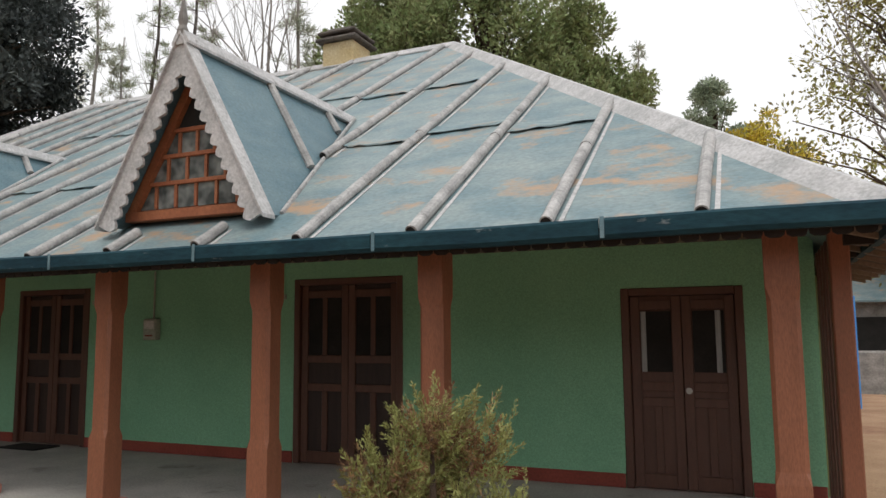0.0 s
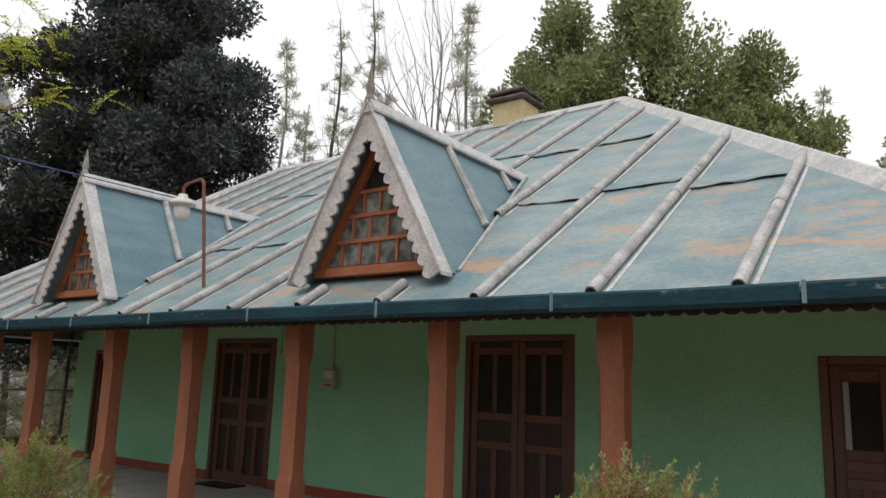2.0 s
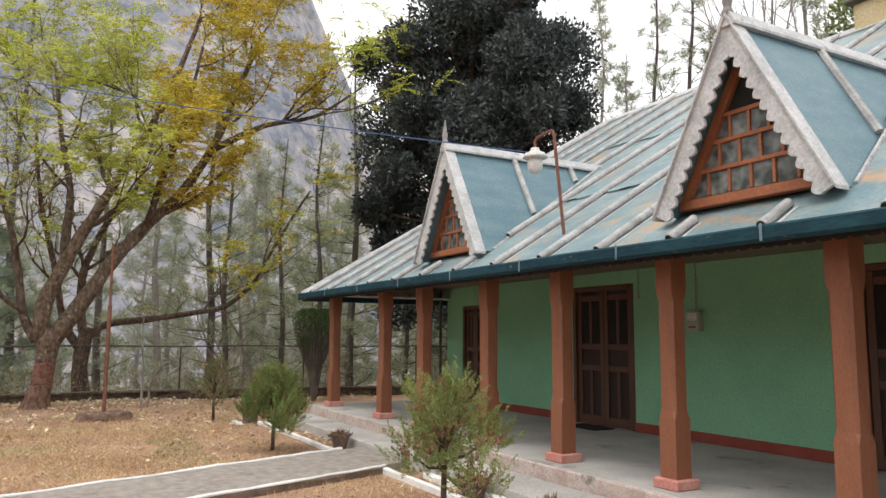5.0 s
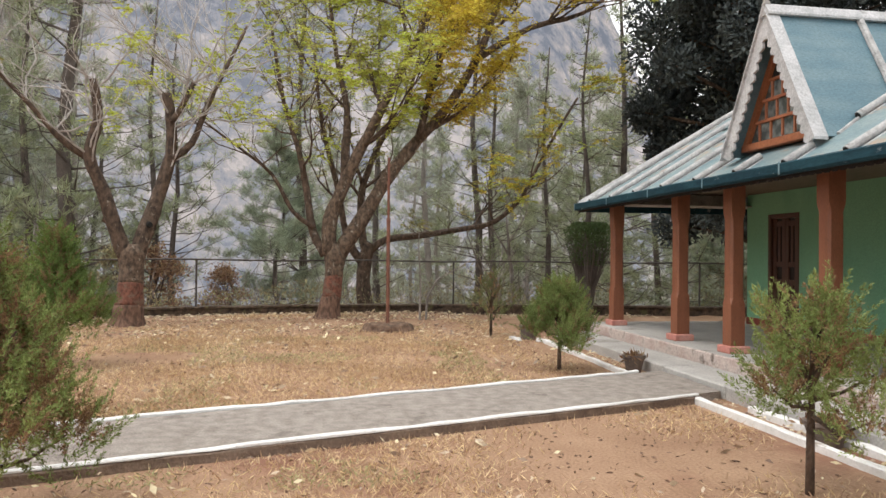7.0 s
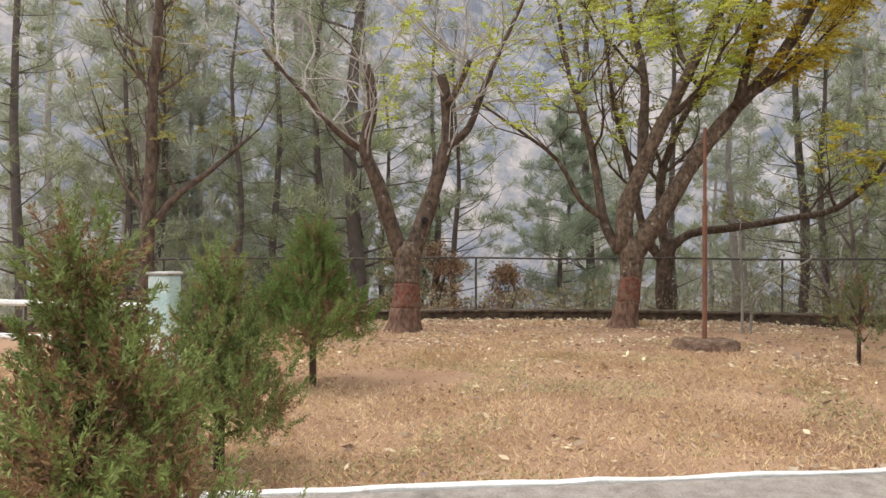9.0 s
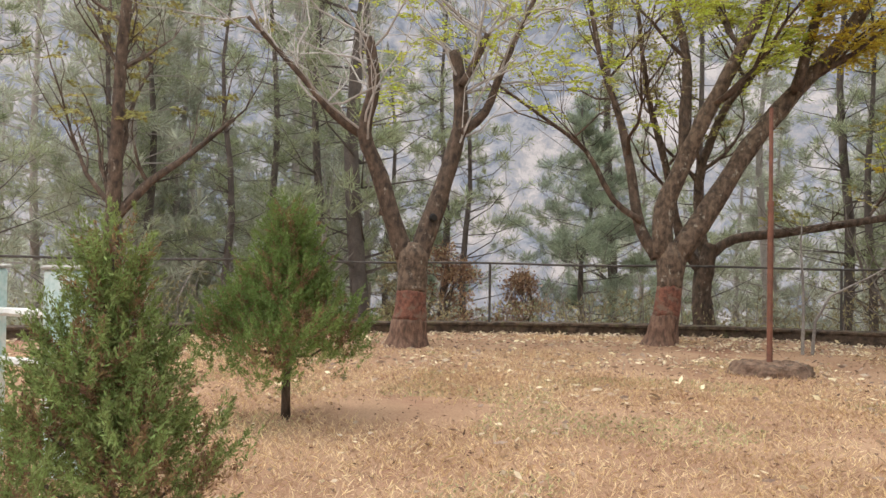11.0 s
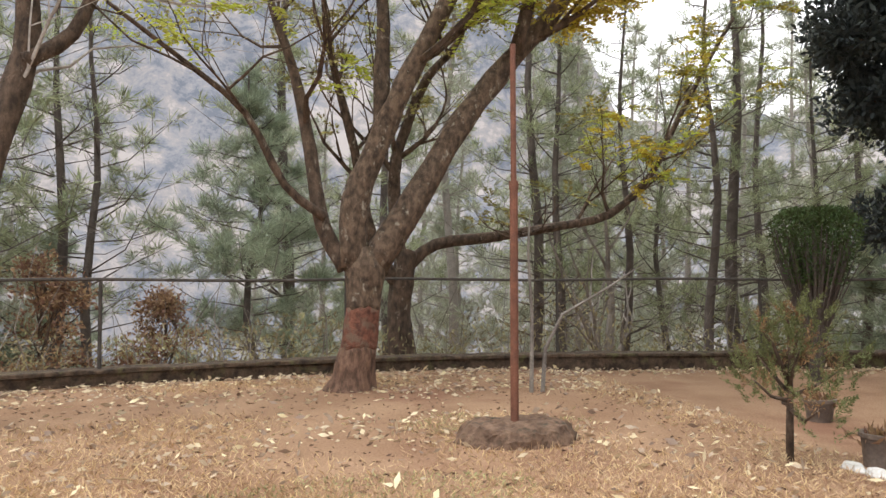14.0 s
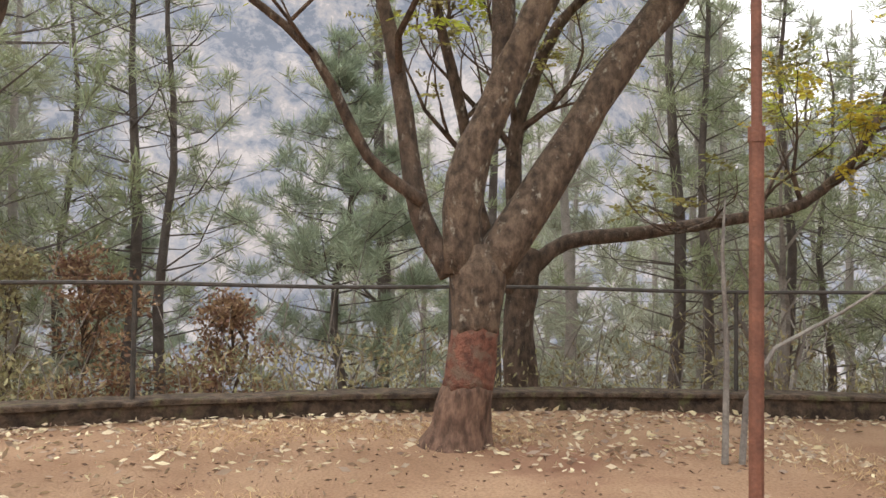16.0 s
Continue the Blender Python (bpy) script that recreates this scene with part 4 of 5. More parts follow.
# ---- lawn: dry grass and fallen leaves ----
nr = np.random.default_rng(7)


def on_lawn(x, y):
    kl = -9.70 + 0.345 * (4.56 - y) - 0.12
    kr = -8.32 + 0.335 * (4.56 - y) + 0.14
    off_path = (x < kl) | (x > kr)
    wx = np.interp(y, [p[1] for p in WALL_LINE], [p[0] for p in WALL_LINE])
    return off_path & (x > wx + 0.35) & (y < 4.45)


def scatter(n, x0, x1, y0, y1):
    x, y = nr.uniform(x0, x1, n), nr.uniform(y0, y1, n)
    k = on_lawn(x, y)
    return x[k], y[k]


def patchy(x, y, s=0.55):
    return np.array([noise.noise(Vector((a * s, b * s, 5.0))) for a, b in zip(x, y)])


x, y = scatter(430000, -19, 0.5, -7.5, 4.45)
p = patchy(x, y)
bare = np.clip((x + 19) / 5.5, 0.08, 1) * np.where(y > 3.0, 0.7, 1)
k = nr.uniform(-0.35, 0.55, len(x)) * 1.0 < p + 0.10 * bare + (bare - 0.75) * 0.6
x, y = x[k], y[k]
o = np.stack([x, y, lawn_rise(x, y) - 0.005], 1)
w = np.stack([nr.normal(0, 0.75, len(x)), nr.normal(0, 0.75, len(x)), np.full(len(x), 0.55)], 1)
lawn = link("dry_grass", blades(o, w, nr.uniform(0.04, 0.095, len(x)), nr.uniform(0.0025, 0.005, len(x)), nr), GRASS, fix=False)
tagged(lawn, "short dry straw-coloured lawn grass", "grass", kind="stuff")

x, y = scatter(60000, -16.5, -6, -5, 3)
k = patchy(x, y, 0.9) > 0.16
x, y = x[k], y[k]
o = np.stack([x, y, lawn_rise(x, y) - 0.004], 1)
w = np.stack([nr.normal(0, 0.8, len(x)), nr.normal(0, 0.8, len(x)), np.full(len(x), 0.5)], 1)
tagged(link("green_grass", blades(o, w, nr.uniform(0.03, 0.07, len(x)), nr.uniform(0.003, 0.006, len(x)), nr), GREENGRASS, fix=False), "sparse patches of short pale green grass", "grass", kind="stuff")

x, y = scatter(29000, -19.4, 0.5, -8, 4.45)
k = nr.uniform(0, 1, len(x)) < np.clip(0.16 + (-x - 12.5) * 0.15, 0.13, 1.0) * np.clip(0.75 + 1.6 * patchy(x, y, 0.8), 0.15, 1.3)
x, y = x[k], y[k]
yd = nr.uniform(-9, 9, 1500)
xd = np.interp(yd, [p[1] for p in WALL_LINE], [p[0] for p in WALL_LINE]) + 0.24 + np.abs(nr.normal(0, 0.35, 1500))
x, y = np.concatenate([x, xd]), np.concatenate([y, yd])
o = np.stack([x, y, lawn_rise(x, y) + nr.uniform(0.008, 0.035, len(x))], 1)
w = np.stack([nr.normal(0, 1, len(x)), nr.normal(0, 1, len(x)), nr.normal(0.05, 0.22, len(x))], 1)
ll = nr.uniform(0.04, 0.085, len(x)) + 0.06 * nr.uniform(0, 1, len(x)) ** 2.5
g = blades(o, w, ll, ll * nr.uniform(0.13, 0.24, len(x)), nr)
tagged(link("fallen_leaves", g, STRAW, fix=False), "curled pale dead leaves strewn over the ground", "leaves", kind="stuff")
x, y = scatter(13000, -19.6, 1.0, -8, 4.5)
o = np.stack([x, y, lawn_rise(x, y) + nr.uniform(0.004, 0.015, len(x))], 1)
w = np.stack([nr.normal(0, 1, len(x)), nr.normal(0, 1, len(x)), nr.normal(0.05, 0.2, len(x))], 1)
tagged(link("ground_litter", blades(o, w, nr.uniform(0.02, 0.07, len(x)), nr.uniform(0.003, 0.010, len(x)), nr), FOOTBARK, fix=False), "dark crumbs and broken twigs on the soil", "litter", kind="stuff")
# leaves and crumbs on the flower bed
x, y = nr.uniform(-14, 0.5, 700), nr.uniform(4.62, 4.94, 700)
g = blades(np.stack([x, y, nr.uniform(0.01, 0.03, 700)], 1), nr.normal(0, 1, (700, 3)) * (1, 1, 0.2), nr.uniform(0.03, 0.09, 700), 0.012, nr)
tagged(link("bed_litter", g, STRAW, fix=False), "leaf litter on the flower bed", "leaves", kind="stuff")


# ---- shrubs ----
def shrub(name, base, height, radius, stem, seed, label, lobes=9, tint=CONIFER, dry=0.25, count=17000, taper=False):
    """A small conifer: short stem, a few branches, a lumpy crown of upright scale sprays."""
    r, q = random.Random(seed), np.random.default_rng(seed)
    bx, by, bz = base
    t = thing(name, base, label, "shrub", "garden conifers")
    g = Geo()
    girth = 0.026 if height < 1.5 else 0.036
    g.tube([(bx, by, bz - 0.05), (bx + 0.01, by, bz + stem), (bx, by + 0.02, bz + height * 0.6), (bx, by, bz + height * 0.9)], [girth * 1.1, girth, girth * 0.6, 0.006], 7, 0.1, r)
    cen = []
    for i in range(lobes):
        a = 2.4 * i + r.uniform(-0.4, 0.4)
        f = (i + 0.5) / lobes
        z = bz + stem + (height - stem) * (0.12 + 0.72 * f)
        rr = radius * ((1.0 - 0.95 * f ** 0.7) if taper else (1.0 - 0.72 * f ** 1.5)) * r.uniform(0.45, 0.78)
        c = Vector((bx + rr * math.cos(a), by + rr * math.sin(a), z))
        cen.append((c, radius * r.uniform(0.36, 0.5) * (1 - (0.74 if taper else 0.45) * f)))
        g.tube([(bx, by, bz + stem * 0.8 + (z - bz) * 0.35), (bx + rr * 0.5 * math.cos(a), by + rr * 0.5 * math.sin(a), z - 0.12), c], [0.018, 0.012, 0.005], 5)
    cen.append((Vector((bx, by, bz + height - radius * 0.25)), radius * 0.24))
    cen.append((Vector((bx, by, bz + stem + (height - stem) * 0.45)), radius * 0.5))
    part("stem", g, BARK, t, smooth=True)
    for mat, share, nm in ((tint, 1 - dry, "crown"), (CONIFERDRY, dry, "dry_sprays")):
        o, w, ls = [], [], []
        for c, cr in cen:
            n = max(3, int(count * share * (cr / radius) ** 1.3 / 42))
            for _ in range(n):
                d = q.normal(size=3)
                d /= np.linalg.norm(d)
                inner = 0.55 if nm == "dry_sprays" else 1.0
                p = np.array(c) + d * cr * inner * q.uniform(0.3, 0.85) * (1, 1, 1.15)
                ax = d * (0.75, 0.75, 0.45) + (0, 0, 0.85) + q.normal(0, 0.22, 3)
                ax /= np.linalg.norm(ax)
                ln = q.uniform(0.10, 0.22) * (0.75 + 0.35 * radius)
                m = 72
                k = q.uniform(0, 1, m)[:, None] ** 0.8
                o.append(p + ax * ln * k + q.normal(0, 0.010, (m, 3)) * (1.3 - k))
                w.append(ax * 0.9 + q.normal(0, 0.75, (m, 3)) * (1.1 - 0.6 * k))
                ls.append(q.uniform(0.017, 0.040, m) * (1.15 - 0.5 * k[:, 0]))
        o, w, ls = np.concatenate(o), np.concatenate(w), np.concatenate(ls)
        foliage(nm, blades(o, w, ls, ls * 0.13, q), mat, t, "bronzed dry inner sprays" if nm != "crown" else "")
    return t


shrub("conifer_shrub", (-0.88, 3.85, 0), 1.53, 0.68, 0.22, 21, "yellow-green conifer shrub with bronzed tips on the lawn", tint=SPROUT, dry=0.35)
shrub("conifer_shrub", (-5.46, 3.80, 0), 1.34, 0.68, 0.40, 22, "open dark green conifer shrub on a thin bare stem", count=8500)
shrub("conifer_shrub", (-10.50, 3.84, 0), 1.22, 0.62, 0.32, 23, "rounded green conifer shrub beside the white kerb", dry=0.15)
shrub("conifer_sapling", (-14.15, 3.78, 0.03), 1.25, 0.58, 0.30, 24, "thin sparse conifer sapling in bare soil", tint=SAPLEAF, dry=0.2, count=3000)
shrub("conifer_shrub", (-5.71, -1.08, 0.03), 1.60, 0.80, 0.12, 25, "large bushy conifer shrub with bronzed inner sprays", lobes=17, count=13500, dry=0.42, taper=True)
shrub("conifer_shrub", (-8.22, -2.0, 0.03), 1.50, 0.78, 0.12, 26, "dense green conifer shrub on the lawn", lobes=15, count=14000, dry=0.22, taper=True)
shrub("conifer_shrub", (-11.18, -2.54, 0.05), 1.83, 0.92, 0.38, 27, "pointed bright green conifer shrub on a bare stem", lobes=19, count=21000, dry=0.25, tint=BRIGHTCONIFER, taper=True)
# goblet-shaped topiary
gt = thing("goblet_shrub", (-17.95, 7.05, 0), "dark goblet-shaped clipped evergreen with many upright stems", "shrub")
g = Geo()
o, w = [], []
for i in range(130):
    a, rr = rg.uniform(0, 6.28), 0.56 * math.sqrt(rg.random())
    tip = (-17.95 + rr * math.cos(a), 7.05 + rr * math.sin(a), 1.80 + rg.uniform(-0.25, 0.30))
    g.tube([(-17.95 + 0.04 * math.cos(a), 7.05 + 0.04 * math.sin(a), 0.0), (-17.95 + 0.30 * rr * math.cos(a), 7.05 + 0.30 * rr * math.sin(a), 0.75), tip], [0.022, 0.014, 0.006], 5)
part("branching", g, PINEBARK, gt)
n = 9000
a, rr, z = nr.uniform(0, 6.28, n), np.sqrt(nr.uniform(0, 1, n)), 2.26 - 1.0 * nr.uniform(0, 1, n) ** 2.0
prof = np.interp(z, [1.25, 1.6, 1.9, 2.1, 2.26], [0.36, 0.50, 0.60, 0.60, 0.40])
o = np.stack([-17.95 + rr * prof * np.cos(a), 7.05 + rr * prof * np.sin(a), z], 1)
foliage("crown", blades(o, nr.normal(0, 0.6, (n, 3)) + (0, 0, 0.7), nr.uniform(0.04, 0.09, n), 0.009, nr), HEDGELEAF, gt)


# ---- pots, posts, pillars ----
def pot(x, y, r0, r1, h, seed, plant):
    r = random.Random(seed)
    t = thing("plant_pot", (x, y, 0), "weathered dark clay pot with a " + plant, "plant pot", "pots along the bed")
    ring = lambda z, q: [(x + q * math.cos(2 * math.pi * i / 18), y + q * math.sin(2 * math.pi * i / 18), z) for i in range(18)]
    part("body", Geo().rings([ring(0.0, r0), ring(h * 0.5, (r0 + r1) / 2), ring(h - 0.035, r1), ring(h - 0.03, r1 + 0.015), ring(h, r1 + 0.015), ring(h, r1 - 0.02), ring(h - 0.06, r1 - 0.03)]), POTCLAY, t, smooth=False)
    part("soil", Geo().rings([ring(h - 0.07, r1 - 0.035), ring(h - 0.05, r1 - 0.04)]), SOIL, t)
    q = np.random.default_rng(seed)
    n = 160
    o = np.array([x, y, h - 0.05]) + q.normal(0, 1, (n, 3)) * (r1 * 0.45, r1 * 0.45, 0.01)
    foliage("plant", blades(o, q.normal(0, 0.7, (n, 3)) + (0, 0, 0.7), q.uniform(0.05, 0.16, n), 0.012, q), CONIFERDRY, t, "withered brown plant")


pot(-10.25, 4.76, 0.09, 0.14, 0.23, 1, "few withered stalks")
pot(-6.55, 4.74, 0.12, 0.165, 0.20, 2, "withered plant")
pot(-5.22, 4.72, 0.10, 0.135, 0.22, 3, "withered reddish plant")
pot(-13.97, 4.42, 0.13, 0.15, 0.26, 4, "withered plant beside white stones")
pot(-15.6, 5.2, 0.11, 0.14, 0.22, 5, "withered plant")
for i, (sx, sy) in enumerate(((-13.74, 4.16), (-13.60, 4.52), (-13.92, 4.12))):
    r = random.Random(i)
    g = Geo().rings([[(sx + q * 0.10 * math.cos(a * 0.785) * r.uniform(0.8, 1.2), sy + q * 0.07 * math.sin(a * 0.785) * r.uniform(0.8, 1.2), z) for a in range(8)] for z, q in ((-0.02, 0.8), (0.03, 1), (0.07, 0.7))])
    tagged(link("edging_stone", g, WHITE), "whitewashed edging stone on the soil", "stone", "edging stones")

mound = Geo()
rings = []
for z, rr in ((-0.05, 0.50), (0.03, 0.49), (0.08, 0.47), (0.13, 0.44), (0.16, 0.41), (0.165, 0.36), (0.17, 0.30), (0.17, 0.24), (0.175, 0.17), (0.175, 0.10)):
    ring = []
    for i in range(56):
        a = 2 * math.pi * i / 56
        d = Vector((math.cos(a), math.sin(a), 0)) * rr * 9
        lump = 1 + 0.10 * noise.noise(Vector((2.2 * math.cos(a), 2.2 * math.sin(a), 1))) + 0.10 * noise.noise(d + Vector((0, 0, z * 12)))
        ring.append((-15.2 + rr * 0.76 * lump * math.cos(a), 2.03 + rr * 1.02 * lump * math.sin(a), z + 0.03 + 0.035 * noise.noise(d * 1.3)))
    rings.append(ring)
tagged(link("post_footing", mound.rings(rings), surf("rusty_rubble", (0.10, 0.06, 0.04), (0.22, 0.14, 0.095), 11, 0.95, 1.0, 34, c=(0.05, 0.045, 0.03), c_scale=6, c_low=0.55)), "low dark rubble footing around the iron post", "footing")
pp = thing("iron_post", (-15.22, 2.02, 0.17), "tall thin rusty red iron post standing in a rubble footing", "post")
part("lower_pipe", Geo().tube([(-15.22, 2.02, 0.12), (-15.225, 2.02, 2.15)], 0.034, 10, 0.02, rg), RUST, pp)
part("collar", Geo().tube([(-15.225, 2.02, 2.12), (-15.225, 2.02, 2.19)], 0.040, 10), RUST, pp)
part("upper_pipe", Geo().tube([(-15.225, 2.02, 2.18), (-15.24, 2.02, 3.35)], 0.025, 8), RUST, pp)
st = thing("forked_stick", (-17.55, 3.02, 0), "pale forked dead sapling stuck in the soil", "stick")
part("upright", Geo().tube([(-17.55, 2.95, -0.05), (-17.55, 2.96, 0.9), (-17.5, 2.90, 1.7), (-17.5, 2.92, 2.1)], [0.026, 0.022, 0.016, 0.007], 7, 0.1, rg), PALEBARK, st)
part("fork", Geo().tube([(-17.55, 3.08, -0.05), (-17.55, 3.12, 0.55), (-17.5, 3.32, 0.95), (-17.45, 3.85, 1.25), (-17.4, 4.3, 1.55)], [0.026, 0.024, 0.018, 0.013, 0.006], 7, 0.1, rg), PALEBARK, st)

wf = thing("white_fence", (-9.4, -3.9, 0), "white and pale teal concrete pillars with white rails", "fence")
for px_, py_, s in ((-9.35, -3.15, 0.10), (-9.40, -3.82, 0.10), (-9.5, -5.6, 0.10), (-9.6, -7.6, 0.10)):
    pl = part("pillar", Geo().box(px_ - s, px_ + s, py_ - s, py_ + s, -0.1, 1.30, 0.015), TEAL, wf)
    part("pillar_cap", Geo().box(px_ - s - 0.012, px_ + s + 0.012, py_ - s - 0.012, py_ + s + 0.012, 1.302, 1.33, 0.01), CONCRETE, pl)
for z in (0.72, 1.03):
    for (xa, ya), (xb, yb) in (((-9.35, -3.25), (-9.40, -3.72)), ((-9.40, -3.92), (-9.5, -5.5)), ((-9.5, -5.7), (-9.6, -7.5))):
        part("rail", Geo().tube([(xa, ya, z), (xb, yb, z)], 0.028, 6), WHITE, wf)


# ---- trees of the garden ----
def limb(g, base, right, pts, r0, r1, rng, n=9, depth_way=0.0):
    """A limb given as (sideways, up) steps in metres from the foot; depth_way leans it towards or away."""
    fwd = Vector((right.y, -right.x, 0))
    ps = []
    for i, (u, z) in enumerate(pts):
        ps.append(Vector(base) + right * u + Vector((0, 0, z)) + fwd * depth_way * i / max(1, len(pts) - 1))
    fine = []
    for i in range(len(ps) - 1):
        a, b, c, d = ps[max(i - 1, 0)], ps[i], ps[i + 1], ps[min(i + 2, len(ps) - 1)]
        for k in range(3):
            t = k / 3
            fine.append(0.5 * ((2 * b) + (c - a) * t + (2 * a - 5 * b + 4 * c - d) * t * t + (3 * b - a - 3 * c + d) * t ** 3))
    fine.append(ps[-1])
    m = len(fine)
    rad = [(r0 + (r1 - r0) * i / (m - 1)) * rng.uniform(0.93, 1.07) for i in range(m)]
    g.tube(fine, rad, n, 0.07, rng)
    return fine, rad


def twigs(g, rng, fine, rad, start, count, length, depth, tips, rise=0.12, mid=None, bend=0.28, kids=(2, 3), thick=0.05):
    for _ in range(count):
        i = rng.randint(int(start * (len(fine) - 1)), len(fine) - 1)
        d = (fine[min(i + 1, len(fine) - 1)] - fine[max(i - 1, 0)]).normalized()
        side = Vector((rng.uniform(-1, 1), rng.uniform(-1, 1), rng.uniform(-0.3, 0.7)))
        grow(g, rng, fine[i], (d * 0.5 + side).normalized(), length * rng.uniform(0.6, 1.1), min(rad[i] * 0.5, thick), depth, tips, bend, rise, kids, 5, mid)


def fronds(tips, q, count, leaf, width, spread, droop=0.25):
    """Feathery leaves: each tip carries small leaflets along drooping stalks."""
    o, w = [], []
    for p, d in tips:
        p, d = np.array(p), np.array(d)
        for _ in range(count):
            s = q.normal(0, 1, 3) * (1, 1, 0.35) + d * 0.5
            s /= np.linalg.norm(s)
            ln = spread * q.uniform(0.6, 1.2)
            k = np.linspace(0.1, 1, 9)[:, None]
            axis = p + s * ln * k - np.array([0, 0, 1]) * droop * ln * k ** 2
            side = np.cross(s, (0, 0, 1.0))
            side /= np.linalg.norm(side) + 1e-9
            for sg in (-1, 1):
                o.append(axis)
                w.append(side * sg + s * 0.45 + q.normal(0, 0.18, (9, 3)) - (0, 0, 0.15))
    if not o:
        return Geo()
    o, w = np.concatenate(o), np.concatenate(w)
    return blades(o, w, q.uniform(leaf * 0.7, leaf * 1.2, len(o)), width, q)


def bole(t, base, right, path, bands, seed, n=26):
    """A trunk with flared, ridged foot, cut at the painted band: path of (sideways, height, radius)."""
    def at(z):
        for (ua, za, ra), (ub, zb, rb) in zip(path, path[1:]):
            if za <= z <= zb:
                f = (z - za) / (zb - za)
                f = f * f * (3 - 2 * f)
                return ua + (ub - ua) * f, ra + (rb - ra) * f
        return path[-1][0], path[-1][2]

    def ring_at(z):
        u, rr = at(z)
        c = Vector(base) + right * u
        out = []
        for i in range(n):
            a = 2 * math.pi * i / n
            lump = 1 + 0.16 * noise.noise(Vector((1.7 * math.cos(a), 1.7 * math.sin(a), z * 1.3 + seed))) + 0.05 * noise.noise(Vector((5 * math.cos(a), 5 * math.sin(a), z * 5 + seed)))
            flare = 1 + max(0.0, 0.22 - z) * 0.8 * (0.5 + 0.5 * math.sin(4 * a + seed))
            out.append(c + Vector((math.cos(a), math.sin(a), 0)) * rr * lump * flare + Vector((0, 0, z + 0.07 * noise.noise(Vector((2.2 * math.cos(a), 2.2 * math.sin(a), seed))))))
        return out

    for name, z0, z1, mat, label in bands:
        k = max(3, int((z1 - z0) / 0.05))
        part(name, Geo().rings([ring_at(z0 + (z1 - z0) * i / k) for i in range(k + 1)]), mat, t, label, smooth=True)


EAST = Vector((0.0, 1.0, 0))
# forked tree in yellow autumn leaf
r = random.Random(31)
t2 = thing("yellow_leaf_tree", (-18.2, 0.88, 0), "spreading tree with lichened bark, red-banded trunk and sparse yellow-green leaves", "tree")
B2 = (-18.2, 0.88, 0)
bole(t2, B2, EAST, [(-0.02, -0.15, 0.31), (0.07, 0.3, 0.245), (0.14, 0.65, 0.225), (0.18, 1.1, 0.205), (0.20, 1.5, 0.245), (0.20, 1.72, 0.17)],
     [("trunk_foot", -0.15, 0.55, FOOTBARK, ""), ("painted_band", 0.55, 1.02, REDBAND, "faded red ochre band round the trunk"), ("trunk", 1.02, 1.72, TANBARK, "")], 3)
tips, mid = [], []
LIMBS2 = [([(0.06, 1.5), (0.08, 2.3), (0.35, 3.0), (0.65, 3.7), (1.05, 4.5), (1.7, 5.8), (2.4, 7.4), (3.0, 9.3)], 0.185, 0.05, 0.3),
          ([(0.40, 3.05), (0.42, 4.0), (0.45, 4.9), (0.2, 6.2), (0.0, 7.8)], 0.12, 0.03, -0.8),
          ([(0.28, 1.5), (0.85, 2.4), (1.4, 3.3), (2.1, 4.2), (2.8, 5.0), (3.6, 6.4), (4.1, 7.8), (4.7, 9.5)], 0.195, 0.05, -0.4),
          ([(2.1, 4.2), (2.3, 5.2), (2.7, 6.6), (3.0, 8.4)], 0.10, 0.03, 0.8),
          ([(-0.02, 1.5), (-0.30, 2.0), (-0.45, 2.9), (-0.65, 3.9), (-1.0, 5.0), (-1.3, 6.8)], 0.115, 0.03, -0.5),
          ([(3.4, 6.1), (4.8, 7.0), (6.2, 7.5), (7.6, 8.6)], 0.09, 0.025, -0.5),
          ([(-0.28, 2.1), (-0.75, 2.45), (-1.2, 3.25), (-1.9, 3.8), (-2.6, 4.3)], 0.06, 0.02, 0.6)]
for pts, r0, r1, dep in LIMBS2:
    g = Geo()
    fine, rad = limb(g, B2, EAST, pts, r0, r1, r, 10, dep)
    part("limb", g, TANBARK if r0 > 0.15 else BARK, t2, smooth=True)
    g = Geo()
    twigs(g, r, fine, rad, 0.52, 7 if r0 > 0.11 else 5, 1.9, 2, tips, 0.08, mid, 0.34)
    part("twig_spray", g, BARK, t2)
q = np.random.default_rng(5)
r.shuffle(tips)
tips += mid[::2]
hi = [t for t in tips if t[0].z > 4.6 and 3.0 < t[0].y < 7.0]
lo = [t for t in tips if not (t[0].z > 4.6 and 3.0 < t[0].y < 7.0)]
foliage("leaves", fronds(hi, q, 5, 0.088, 0.019, 0.5), YELLOWLEAF, t2, "yellow feathery leaves")
foliage("leaves", fronds(lo[: len(lo) // 2], q, 4, 0.088, 0.017, 0.5), LIMELEAF, t2, "lime green feathery leaves")
foliage("leaves", fronds(lo[len(lo) // 3: 3 * len(lo) // 4], q, 1, 0.07, 0.015, 0.42), OLIVELEAF, t2, "dull olive feathery leaves")

